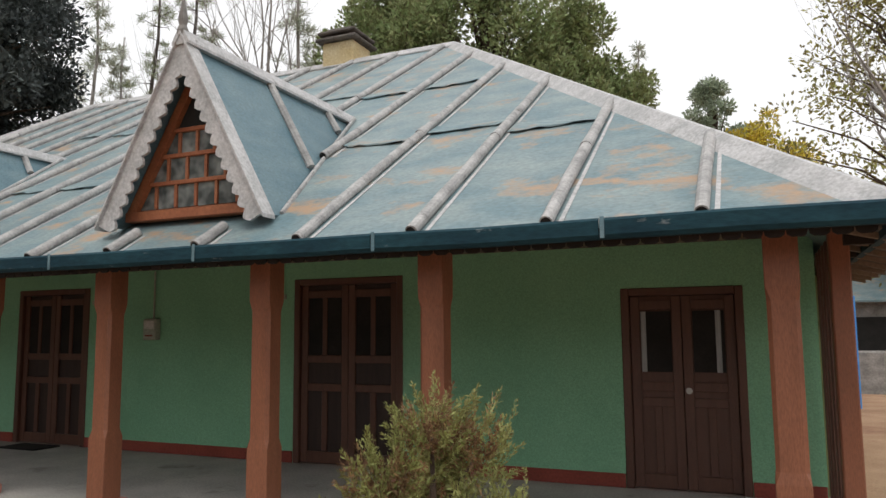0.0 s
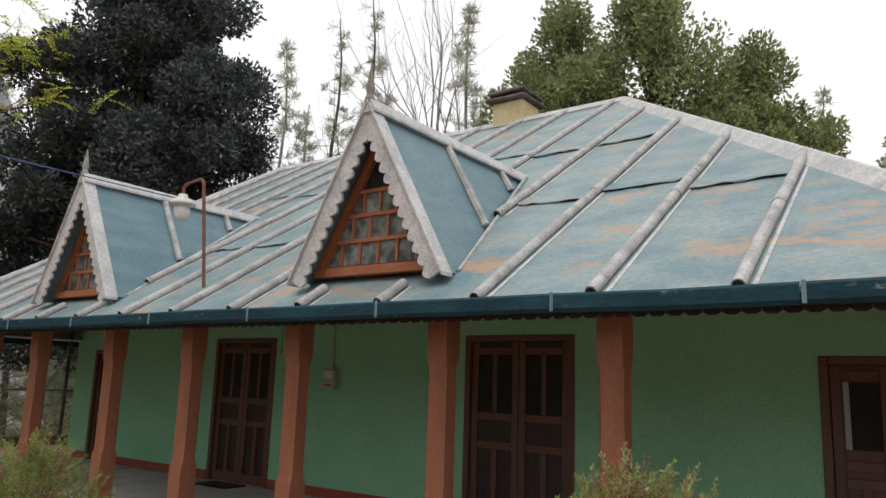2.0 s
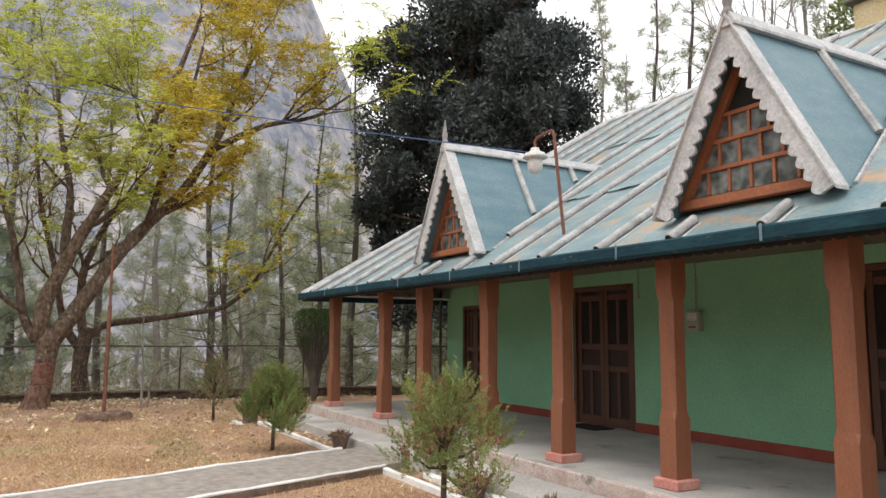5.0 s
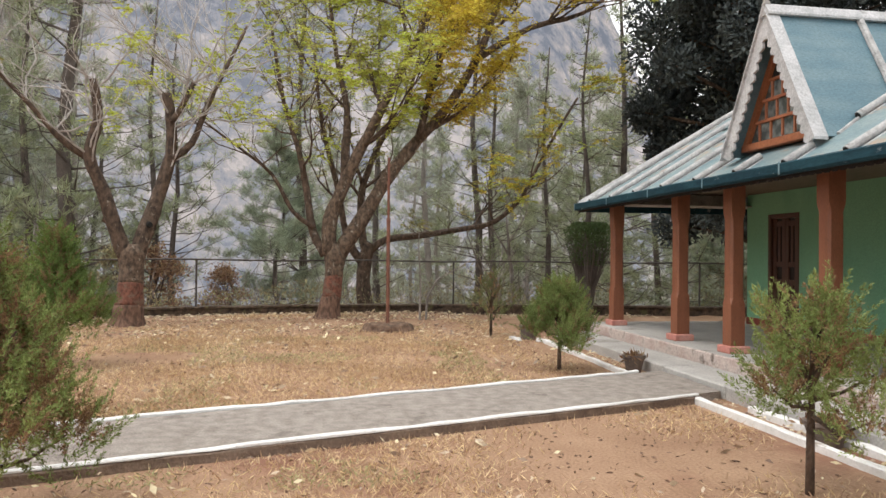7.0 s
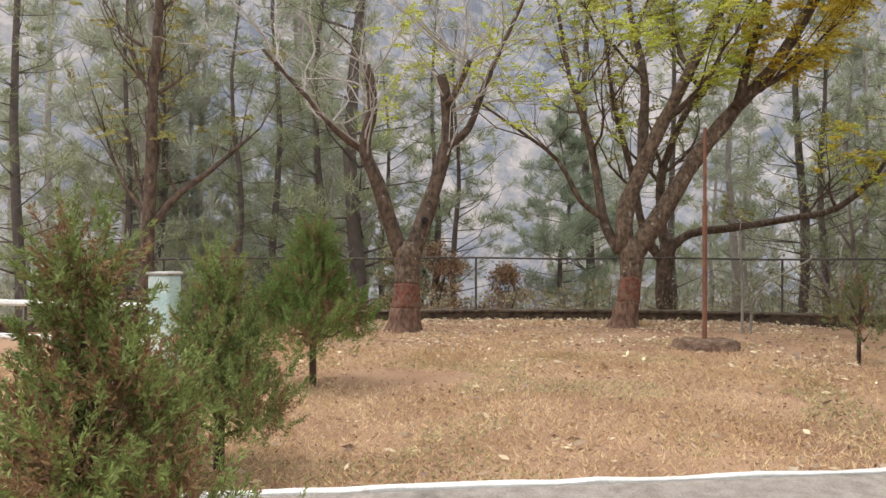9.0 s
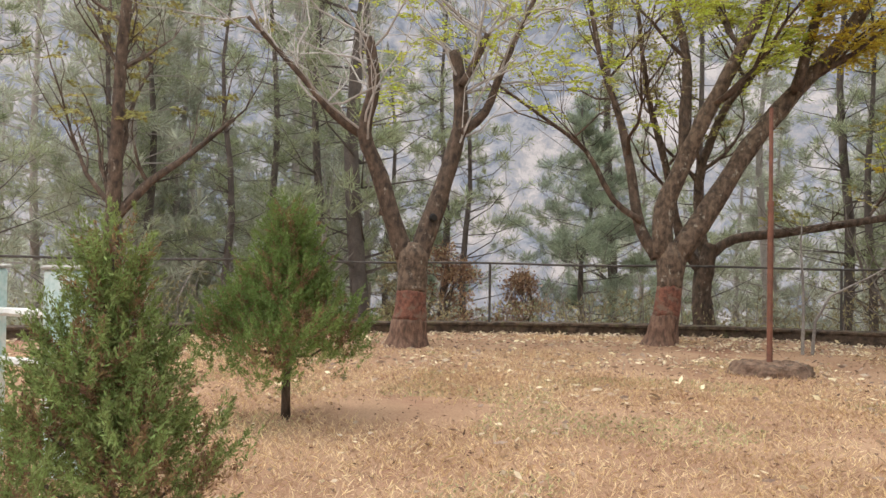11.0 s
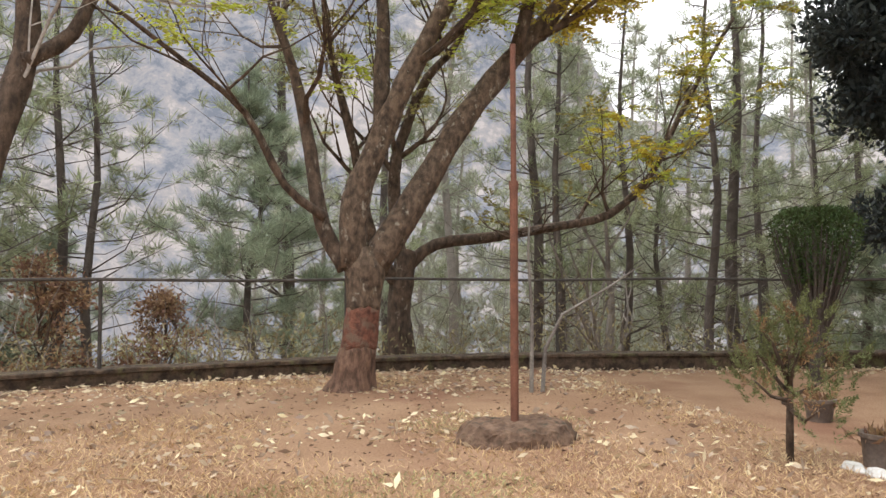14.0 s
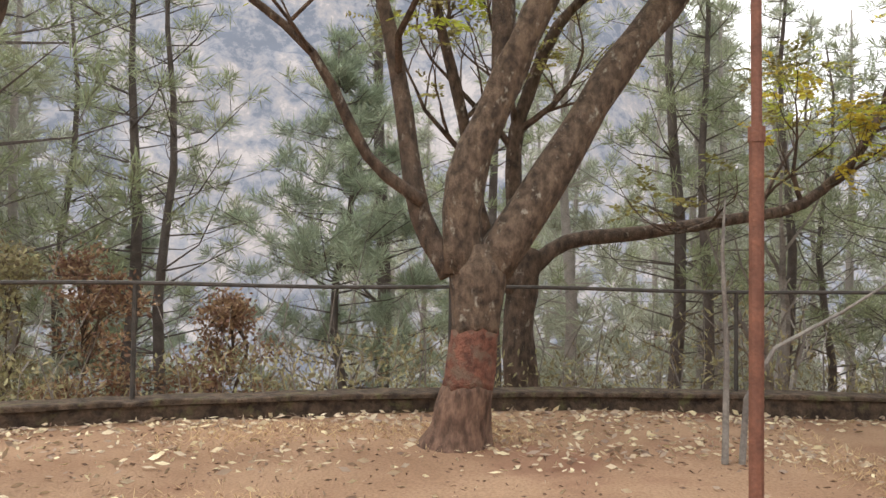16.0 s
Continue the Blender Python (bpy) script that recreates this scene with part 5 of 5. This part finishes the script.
# tree with the long low limb, just beyond the wall
r = random.Random(32)
B3 = (-20.75, 1.95, -0.3)
t3 = thing("low_limbed_tree", B3, "dark tree behind the wall with one long low limb", "tree")
g = Geo()
limb(g, B3, EAST, [(0.02, -0.2), (-0.03, 0.5), (-0.09, 1.08), (0.0, 1.8), (0.08, 2.1)], 0.23, 0.15, r, 12)
part("trunk", g, BARK, t3, smooth=True)
tips = []
for pts, r0, r1, dep in (([(0.05, 1.85), (0.5, 2.19), (1.41, 2.32), (2.5, 2.5), (3.45, 2.72), (4.2, 3.4), (4.63, 4.2), (5.3, 5.4), (5.8, 6.2)], 0.105, 0.03, 0.0),
                         ([(0.0, 1.7), (-0.12, 2.4), (-0.15, 3.3), (0.02, 4.0), (0.4, 4.9), (0.95, 5.6), (1.4, 7.2)], 0.13, 0.04, -0.3),
                         ([(-0.05, 1.5), (-0.5, 2.2), (-0.8, 3.6), (-1.2, 5.2), (-1.4, 7.0)], 0.12, 0.03, 0.4)):
    g = Geo()
    fine, rad = limb(g, B3, EAST, pts, r0, r1, r, 9, dep)
    part("limb", g, BARK, t3, smooth=True)
    g = Geo()
    twigs(g, r, fine, rad, 0.35, 7, 1.2, 2, tips)
    part("twig_spray", g, BARK, t3)
foliage("leaves", fronds(tips[::2], q, 3, 0.08, 0.018, 0.40), OLIVELEAF, t3)
ends = [t for t in tips if t[0].y > 5.0]
foliage("leaves", fronds(ends[::2], q, 3, 0.09, 0.02, 0.4), YELLOWLEAF, t3, "ochre leaves at the limb's end")
foliage("leaves", fronds(ends[1::2], q, 3, 0.08, 0.018, 0.4), LIMELEAF, t3, "yellow-green leaves at the limb's end")

# pollarded bare tree
r = random.Random(33)
B1 = (-16.56, -2.95, 0)
right1 = Vector((-0.306, 0.952, 0))
t1 = thing("bare_pollard_tree", B1, "pollarded bare tree forking low, with a red-banded trunk and pale twigs", "tree")
bole(t1, B1, right1, [(-0.05, -0.15, 0.34), (-0.03, 0.3, 0.28), (0.0, 0.7, 0.245), (0.03, 1.2, 0.235), (0.03, 1.5, 0.26), (0.03, 1.66, 0.16)],
     [("trunk_foot", -0.15, 0.48, FOOTBARK, ""), ("painted_band", 0.48, 0.92, REDBAND, "faded red ochre band round the trunk"), ("trunk", 0.92, 1.66, TANBARK, "")], 8)
tips, mid = [], []
for pts, r0, r1, dep, tw in (([(-0.08, 1.45), (-0.25, 1.9), (-0.5, 2.7), (-0.75, 3.35), (-0.6, 4.05), (-0.7, 4.8)], 0.165, 0.075, 0.2, 6),
                             ([(0.12, 1.45), (0.28, 1.9), (0.5, 2.55), (0.75, 3.5), (0.75, 4.25), (0.66, 4.75)], 0.175, 0.09, -0.2, 5),
                             ([(0.75, 3.4), (1.15, 3.75), (1.4, 4.4), (1.75, 5.2), (2.3, 6.4)], 0.085, 0.03, -0.3, 7),
                             ([(-0.72, 3.3), (-1.2, 3.6), (-1.7, 4.15), (-2.5, 5.0)], 0.08, 0.03, 0.3, 7),
                             ([(0.76, 4.15), (0.95, 4.5), (1.15, 4.95)], 0.07, 0.05, 0.1, 3),
                             ([(-0.22, 2.0), (-0.42, 2.12), (-0.5, 2.15)], 0.07, 0.06, 0.0, 0)):
    g = Geo()
    fine, rad = limb(g, B1, right1, pts, r0, r1, r, 9, dep)
    part("limb", g, BARK, t1, smooth=True)
    if tw:
        g = Geo()
        twigs(g, r, fine, rad, 0.5, tw + 3, 1.9, 2, tips, 0.08, mid, 0.42, (2, 3), 0.022)
        part("twig_spray", g, TWIGBARK, t1, "pale thin bare twigs")
# Dark plug drawn as the shade within a knot hole.
g = Geo().tube([Vector(B1) + right1 * 0.36 + Vector((0.15, 0.02, 2.05)), Vector(B1) + right1 * 0.38 + Vector((0.19, 0.03, 2.05))], [0.07, 0.05], 9)
part("knot_hole", g, DARK, t1, "dark disc painted as the hollow of a knot hole")

# straight tree beyond the bushes
r = random.Random(34)
B0 = (-15.1, -7.25, 0)
t0 = thing("slender_tree", B0, "slender straight tree with sparse olive leaves", "tree")
right0 = Vector((-0.6, 0.8, 0))
g = Geo()
fine, rad = limb(g, B0, right0, [(0, -0.1), (0.02, 1.2), (0.08, 2.6), (0.12, 4.2), (0.25, 6.5), (0.2, 9.0)], 0.14, 0.05, r, 10)
part("trunk", g, BARK, t0, smooth=True)
g, tips = Geo(), []
f2, r2 = limb(g, B0, right0, [(0.05, 1.9), (0.55, 2.5), (1.1, 2.95), (1.8, 3.6)], 0.09, 0.03, r, 7)
part("limb", g, BARK, t0, smooth=True)
g = Geo()
twigs(g, r, fine, rad, 0.3, 16, 1.5, 2, tips)
twigs(g, r, f2, r2, 0.4, 5, 1.0, 1, tips)
part("twig_spray", g, BARK, t0)
foliage("leaves", fronds(tips[::2], q, 2, 0.09, 0.022, 0.35), OLIVELEAF, t0)


# ---- pines ----
def pine(seed, height, girth, crown_from, reach, density, far=False, dead=0.0, young=False):
    """A pine: straight trunk, whorls of thin boughs, tufts of needles on their outer part. far: bark and needles paled
    to paint in haze.
    """
    r, q = random.Random(seed), np.random.default_rng(seed)
    t = thing("pine_tree", (0, 0, 0), "tall far pine in haze-paled colours with a bare straight trunk and thin boughs" if far else "tall slender pine with a straight dark trunk and sparse boughs", "tree", "pines on the slope")
    g = Geo()
    n = 9
    pts = [(0.12 * math.sin(i * 1.3 + seed), 0.12 * math.cos(i * 1.1 + seed) - 0.12 * math.cos(seed), height * i / n - (0.6 if i == 0 else 0)) for i in range(n + 1)]
    g.tube(pts, [girth * (1 - 0.85 * i / n) for i in range(n + 1)], 8, 0.05, r)
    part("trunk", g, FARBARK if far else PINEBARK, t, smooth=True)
    bg = Geo()
    o, w = [], []
    z = height * 0.12
    while z < height * 0.98:
        f = z / height
        for _ in range(r.randint(1, 3)):
            a = r.uniform(0, 6.283)
            live = f > crown_from and r.random() > dead
            top = max(0.12, 1 - ((f - crown_from) / (1 - crown_from)) ** 1.4) if f > crown_from else 0.55
            ln = reach * top * r.uniform(0.6, 1.1)
            d = Vector((math.cos(a), math.sin(a), r.uniform(-0.05, 0.45)))
            p0 = Vector((0.12 * math.sin(f * n * 1.3 + seed), 0, z))
            p1 = p0 + d * ln * 0.5
            p2 = p0 + d * ln + Vector((r.uniform(-0.2, 0.2), r.uniform(-0.2, 0.2), ln * r.uniform(0.0, 0.3)))
            bg.tube([p0, p1, p2], [girth * 0.16 * (1.1 - f) + 0.008, 0.012, 0.004], 4)
            ks = r.randint(2, 4)
            for k in range(ks):
                b = p0.lerp(p2, r.uniform(0.35, 0.9))
                e = b + Vector((r.uniform(-1, 1), r.uniform(-1, 1), r.uniform(0, 0.7))) * ln * 0.32
                bg.tube([b, e], [0.008, 0.003], 3)
                if live:
                    m = int(density * min(1.0, 0.22 + 0.9 * ln / reach))
                    for s_ in ((0.3, 0.65, 1.0) if young else (0.6, 1.0)):
                        c = np.array(b.lerp(e, s_))
                        o.append(c + q.normal(0, 0.03, (m, 3)))
                        w.append(q.normal(0, 0.6, (m, 3)) + np.array((e - b).normalized()) * 0.5 + (0, 0, 0.25))
        z += height * r.uniform(0.018, 0.034)
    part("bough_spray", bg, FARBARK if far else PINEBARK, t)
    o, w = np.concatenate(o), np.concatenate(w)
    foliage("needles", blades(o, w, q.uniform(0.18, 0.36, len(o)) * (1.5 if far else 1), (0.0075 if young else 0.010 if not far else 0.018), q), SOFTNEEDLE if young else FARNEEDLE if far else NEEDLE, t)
    return t


kinds = [pine(41, 15, 0.20, 0.15, 2.7, 30), pine(42, 17, 0.17, 0.22, 2.4, 28), pine(43, 13, 0.15, 0.26, 2.2, 24, dead=0.3), pine(44, 7.4, 0.10, 0.05, 3.0, 60, young=True), pine(45, 11.5, 0.13, 0.24, 3.3, 26, dead=0.25)]
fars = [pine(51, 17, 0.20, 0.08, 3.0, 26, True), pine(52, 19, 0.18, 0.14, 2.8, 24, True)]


def plant(kind, x, y, turn, s, z=None):
    gz = ground_z(x, y) if z is None else z
    o = copy_thing(kind, pose(x, y, gz, 0, 0, turn) @ Matrix.Scale(s, 4))
    o.scale = (s, s, s)
    return o


spots = [(1, -26.8, 0.03, 1.0), (1, -27.0, 6.2, 1.0), (2, -26.8, 6.75, 1.0), (0, -26.4, 11.6, 1.05), (2, -26.3, -4.7, 1.0), (0, -22.8, -5.9, 1.25), (1, -25.4, -9.6, 1.0), (2, -21.6, -12.2, 1.0), (1, -19.6, -14.0, 1.0),
         (3, -24.6, -0.45, 1.0), (4, -26.0, -3.9, 1.0), (2, -27.8, 9.0, 1.0), (4, -29.5, 11.0, 1.05), (3, -30.5, -6.0, 1.1), (4, -26.0, 13.6, 1.0), (1, -29.0, 14.0, 1.0), (0, -27.0, 15.8, 0.9), (1, -24.0, -7.6, 0.95), (3, -24.5, 14.5, 0.9), (2, -23.6, 9.0, 0.85), (0, -24.6, -13.0, 1.0), (2, -22.0, -9.2, 0.9), (1, -31.5, 3.0, 1.1), (1, -18.4, -17.5, 1.1), (2, -29.6, -7.2, 1.1)]
for i, (k, x, y, s) in enumerate(spots):
    plant(kinds[k], x, y, 47 * i, s)
rf = random.Random(9)
made = 0
while made < 64:
    a, d = rf.uniform(135, 235), rf.uniform(20, 62)
    x, y = -12 + d * math.cos(math.radians(a)), 1 + d * math.sin(math.radians(a))
    if wall_x(y) - x < 9 or (184 < a < 204 and rf.random() < 0.75):
        continue
    plant(fars[made % 2], x, y, rf.uniform(0, 360), rf.uniform(0.8, 1.35))
    made += 1
made = 0
while made < 15:
    a, d = rf.uniform(206, 242), rf.uniform(17, 48)
    x, y = -12 + d * math.cos(math.radians(a)), 1 + d * math.sin(math.radians(a))
    if wall_x(y) - x < 2.5:
        continue
    plant(fars[made % 2], x, y, rf.uniform(0, 360), rf.uniform(0.8, 1.2))
    made += 1
for i, (x, y, s) in enumerate(((-36, 11.5, 1.1), (-40, 15.5, 1.2), (-34, 14.5, 1.0), (-38, 19.5, 1.2), (-33, 9.2, 0.95), (-44, 12, 1.3), (-31, 17.5, 0.95))):
    plant(fars[i % 2], x, y, 55 * i, s)
for i, (x, y, s) in enumerate(((-19.5, 24, 0.85), (-17.2, 26.5, 1.0), (-15.6, 25, 0.8), (-24, 22, 0.9), (-13.5, 27, 0.95), (-4.8, 39, 0.88), (-22.6, 22.2, 0.8))):
    plant(fars[i % 2], x, y, 70 * i, s, 0)
for x, y, s, k in ((-21.8, 23.0, 1.05, 1), (-20.4, 23.6, 1.1, 1)):
    plant(kinds[k], x, y, 20, s, 0)
for i, k in enumerate(kinds + fars):
    k.location = (-30 - 3 * i, -16 - 2 * i, ground_z(-30 - 3 * i, -16 - 2 * i))

# scrub on the slope beyond the wall
n = 3000
yy = nr.uniform(-18, 20, n)
xx = np.interp(yy, [p[1] for p in WALL_LINE], [p[0] for p in WALL_LINE]) - 0.5 - nr.uniform(0, 1, n) ** 1.5 * 13
cl = np.array([noise.noise(Vector((a * 0.35, b * 0.35, 2))) for a, b in zip(xx, yy)])
keep = cl > -0.12
xx, yy, cl = xx[keep], yy[keep], cl[keep]
zz = np.array([ground_z(a, b) for a, b in zip(xx, yy)])
o, w = [], []
for j in range(26):
    hgt = nr.uniform(0, 1, len(xx)) * (0.75 + 1.5 * np.clip(cl, 0, 1))
    o.append(np.stack([xx + nr.normal(0, 0.22, len(xx)), yy + nr.normal(0, 0.22, len(xx)), zz + hgt], 1))
    w.append(nr.normal(0, 0.6, (len(xx), 3)) + (0, 0, 0.5))
o, w = np.concatenate(o), np.concatenate(w)
tagged(link("slope_scrub", blades(o, w, nr.uniform(0.05, 0.15, len(o)), nr.uniform(0.008, 0.020, len(o)), nr), SCRUB, fix=False), "dry olive scrub on the slope behind the wall", "scrub", kind="stuff")
sg = Geo()
for i in range(0, len(xx), 5):
    sg.tube([(xx[i], yy[i], zz[i] - 0.1), (xx[i] + rf.uniform(-0.3, 0.3), yy[i] + rf.uniform(-0.3, 0.3), zz[i] + 0.9), (xx[i] + rf.uniform(-0.6, 0.6), yy[i] + rf.uniform(-0.6, 0.6), zz[i] + rf.uniform(1.2, 2.4))], [0.014, 0.009, 0.003], 3)
tagged(link("slope_stems", sg, PALEBARK), "thin bare stems on the slope", "scrub", kind="stuff")


# ---- broadleaf trees round the house ----
def broadleaf(name, base, height, radius, trunk, leaf_mat, seed, label, lobes=30, per=900, size=0.20, crown_from=0.25, upright=0.0, bark=BARK, full=0.0):
    r, q = random.Random(seed), np.random.default_rng(seed)
    t = thing(name, base, label, "tree")
    g = Geo()
    b = Vector(base)
    g.tube([b - Vector((0, 0, 0.3)), b + Vector((0.1, 0, height * 0.3)), b + Vector((0, 0.2, height * 0.7)), b + Vector((0, 0, height * 0.92))], [trunk * 1.2, trunk, trunk * 0.5, 0.04], 9, 0.06, r)
    o, w = [], []
    for i in range(lobes):
        f = r.random() ** (1.0 + 0.35 * full)
        z = height * (crown_from + (1 - crown_from) * f)
        prof = max(full * (1 - f), math.sin(math.pi * min(1, 0.18 + 0.80 * f)) ** 0.7)
        a, rr = r.uniform(0, 6.283), radius * prof * r.uniform(0.25, 1.0)
        c = b + Vector((rr * math.cos(a), rr * math.sin(a), z))
        g.tube([b + Vector((0, 0, z * 0.75)), b + Vector((rr * 0.5 * math.cos(a), rr * 0.5 * math.sin(a), z * 0.93)), c], [trunk * 0.3, trunk * 0.16, 0.015], 5)
        cr = radius * r.uniform(0.13, 0.27)
        d = q.normal(size=(per, 3))
        d /= np.linalg.norm(d, axis=1)[:, None]
        p = np.array(c) + d * (cr * q.uniform(0.2, 1.0, per) ** 0.5)[:, None] * (1, 1, 0.8 + upright)
        o.append(p + q.normal(0, 0.06, (per, 3)))
        w.append(d * 0.6 + q.normal(0, 0.6, (per, 3)) + (0, 0, 0.2 + upright * 0.5))
    part("trunk", g, bark, t, smooth=True)
    o, w = np.concatenate(o), np.concatenate(w)
    foliage("crown", blades(o, w, q.uniform(size * 0.6, size * 1.3, len(o)), size * 0.22, q), leaf_mat, t)
    return t


broadleaf("dark_evergreen_tree", (-18.9, 12.3, ground_z(-18.9, 12.3)), 16.2, 3.55, 0.36, DARKLEAF, 61, "tall dense dark evergreen tree behind the house", 270, 900, 0.17, 0.13, full=0.8)
broadleaf("broadleaf_tree", (-11.5, 25.0, 0), 15.8, 3.9, 0.28, BAMBOOLEAF, 63, "fresh green leafy tree behind the roof", 90, 560, 0.21, 0.3, 0.4)
broadleaf("broadleaf_tree", (-8.0, 24.5, 0), 15.2, 3.8, 0.28, BAMBOOLEAF, 64, "fresh green leafy tree behind the roof", 90, 560, 0.21, 0.3, 0.4)
broadleaf("broadleaf_tree", (-13.6, 26.5, 0), 12.6, 3.0, 0.22, BAMBOOLEAF, 69, "fresh green leafy tree behind the roof", 60, 520, 0.2, 0.3, 0.4)
broadleaf("broadleaf_tree", (-5.2, 26.0, 0), 13.0, 2.8, 0.25, BAMBOOLEAF, 65, "fresh green leafy tree behind the roof", 70, 560, 0.21, 0.3, 0.4)
broadleaf("yellowing_tree", (5.2, 27.0, 0), 13.0, 4.4, 0.22, OLIVELEAF, 66, "half-bare tree with brownish yellow leaves", 110, 110, 0.20, 0.25)
broadleaf("yellowing_tree", (0.9, 42.0, 0), 12.6, 3.2, 0.2, YELLOWLEAF, 67, "small yellow-leaved tree behind the house", 60, 160, 0.24, 0.4)
broadleaf("broadleaf_tree", (-1.4, 44.0, 0), 15.6, 2.5, 0.22, SOFTNEEDLE, 68, "round hazy green tree far behind the house", 60, 300, 0.24, 0.4)
for x, y, h, mat, sd, label in ((-21.3, -3.45, 2.5, RUSTLEAF, 81, "rusty brown-leaved bush beyond the boundary wall"), (-21.6, -4.5, 2.9, SCRUB, 82, "olive bush beyond the boundary wall"), (-21.9, -1.75, 1.9, RUSTLEAF, 83, "thin brownish bush beyond the boundary wall")):
    broadleaf("slope_bush", (x, y, ground_z(x, y)), h, 0.9, 0.03, mat, sd, label, 34, 110, 0.085, 0.15)
for i, (x, y, h, sd) in enumerate(((-17.0, 25.5, 16.0, 71), (-19.4, 25.5, 17.0, 72), (5.6, 25.0, 10.0, 73), (-23.5, 6.5, 4.5, 75), (-21.8, -8.0, 5.0, 76))):
    r = random.Random(sd)
    z0 = ground_z(x, y)
    t = thing("bare_tree", (x, y, z0), "leafless grey tree with fine bare twigs", "tree", "bare trees")
    g, tips = Geo(), []
    grow(g, r, (x, y, z0 - 0.2), (0.05, 0, 1), h * 0.55, 0.12 + 0.012 * h, 4 if y > 20 else 3, tips, 0.22, 0.10, (2, 3), 7)
    part("branching", g, PALEBARK if y < 20 else FARBARK, t)

for ob in list(scene.objects):
    if ob.name.split(".")[0] in ("bough_spray", "twig_spray", "branching", "needles", "leaves", "crown", "dry_sprays", "hedge_crown"):
        tagged(ob, kind="stuff")

# ---- beyond the near end of the house ----
bp = thing("blue_post", (2.25, 20.0, 0), "bright blue painted post beside the house", "post")
part("post", Geo().box(2.20, 2.34, 19.94, 20.08, -0.05, 2.5, 0.01), BLUEPAINT, bp)
tagged(link("stone_wall", Geo().box(1.5, 14, 24.0, 24.5, -0.1, 1.15, 0.05), STONE), "grey rubble garden wall", "wall")
sh = thing("outbuilding", (6, 28.5, 0), "low grey outbuilding with dark openings", "building")
part("wall", Geo().box(2.0, 10, 27, 30, 0, 2.6), STONE, sh)
part("roof", Geo().prism([(1.6, 26.5, 2.6), (10.4, 26.5, 2.6), (10.4, 28.5, 3.6), (1.6, 28.5, 3.6)], (0, 0, -0.06)), ROOF, sh)
for k in range(3):
    # Dark slabs on a solid wall, painting the shade of openings.
    part("opening", Geo().box(2.5 + 2.2 * k, 3.9 + 2.2 * k, 26.96, 26.998, 1.0, 2.1), DARK, sh, "dark slab painted as a shaded opening")
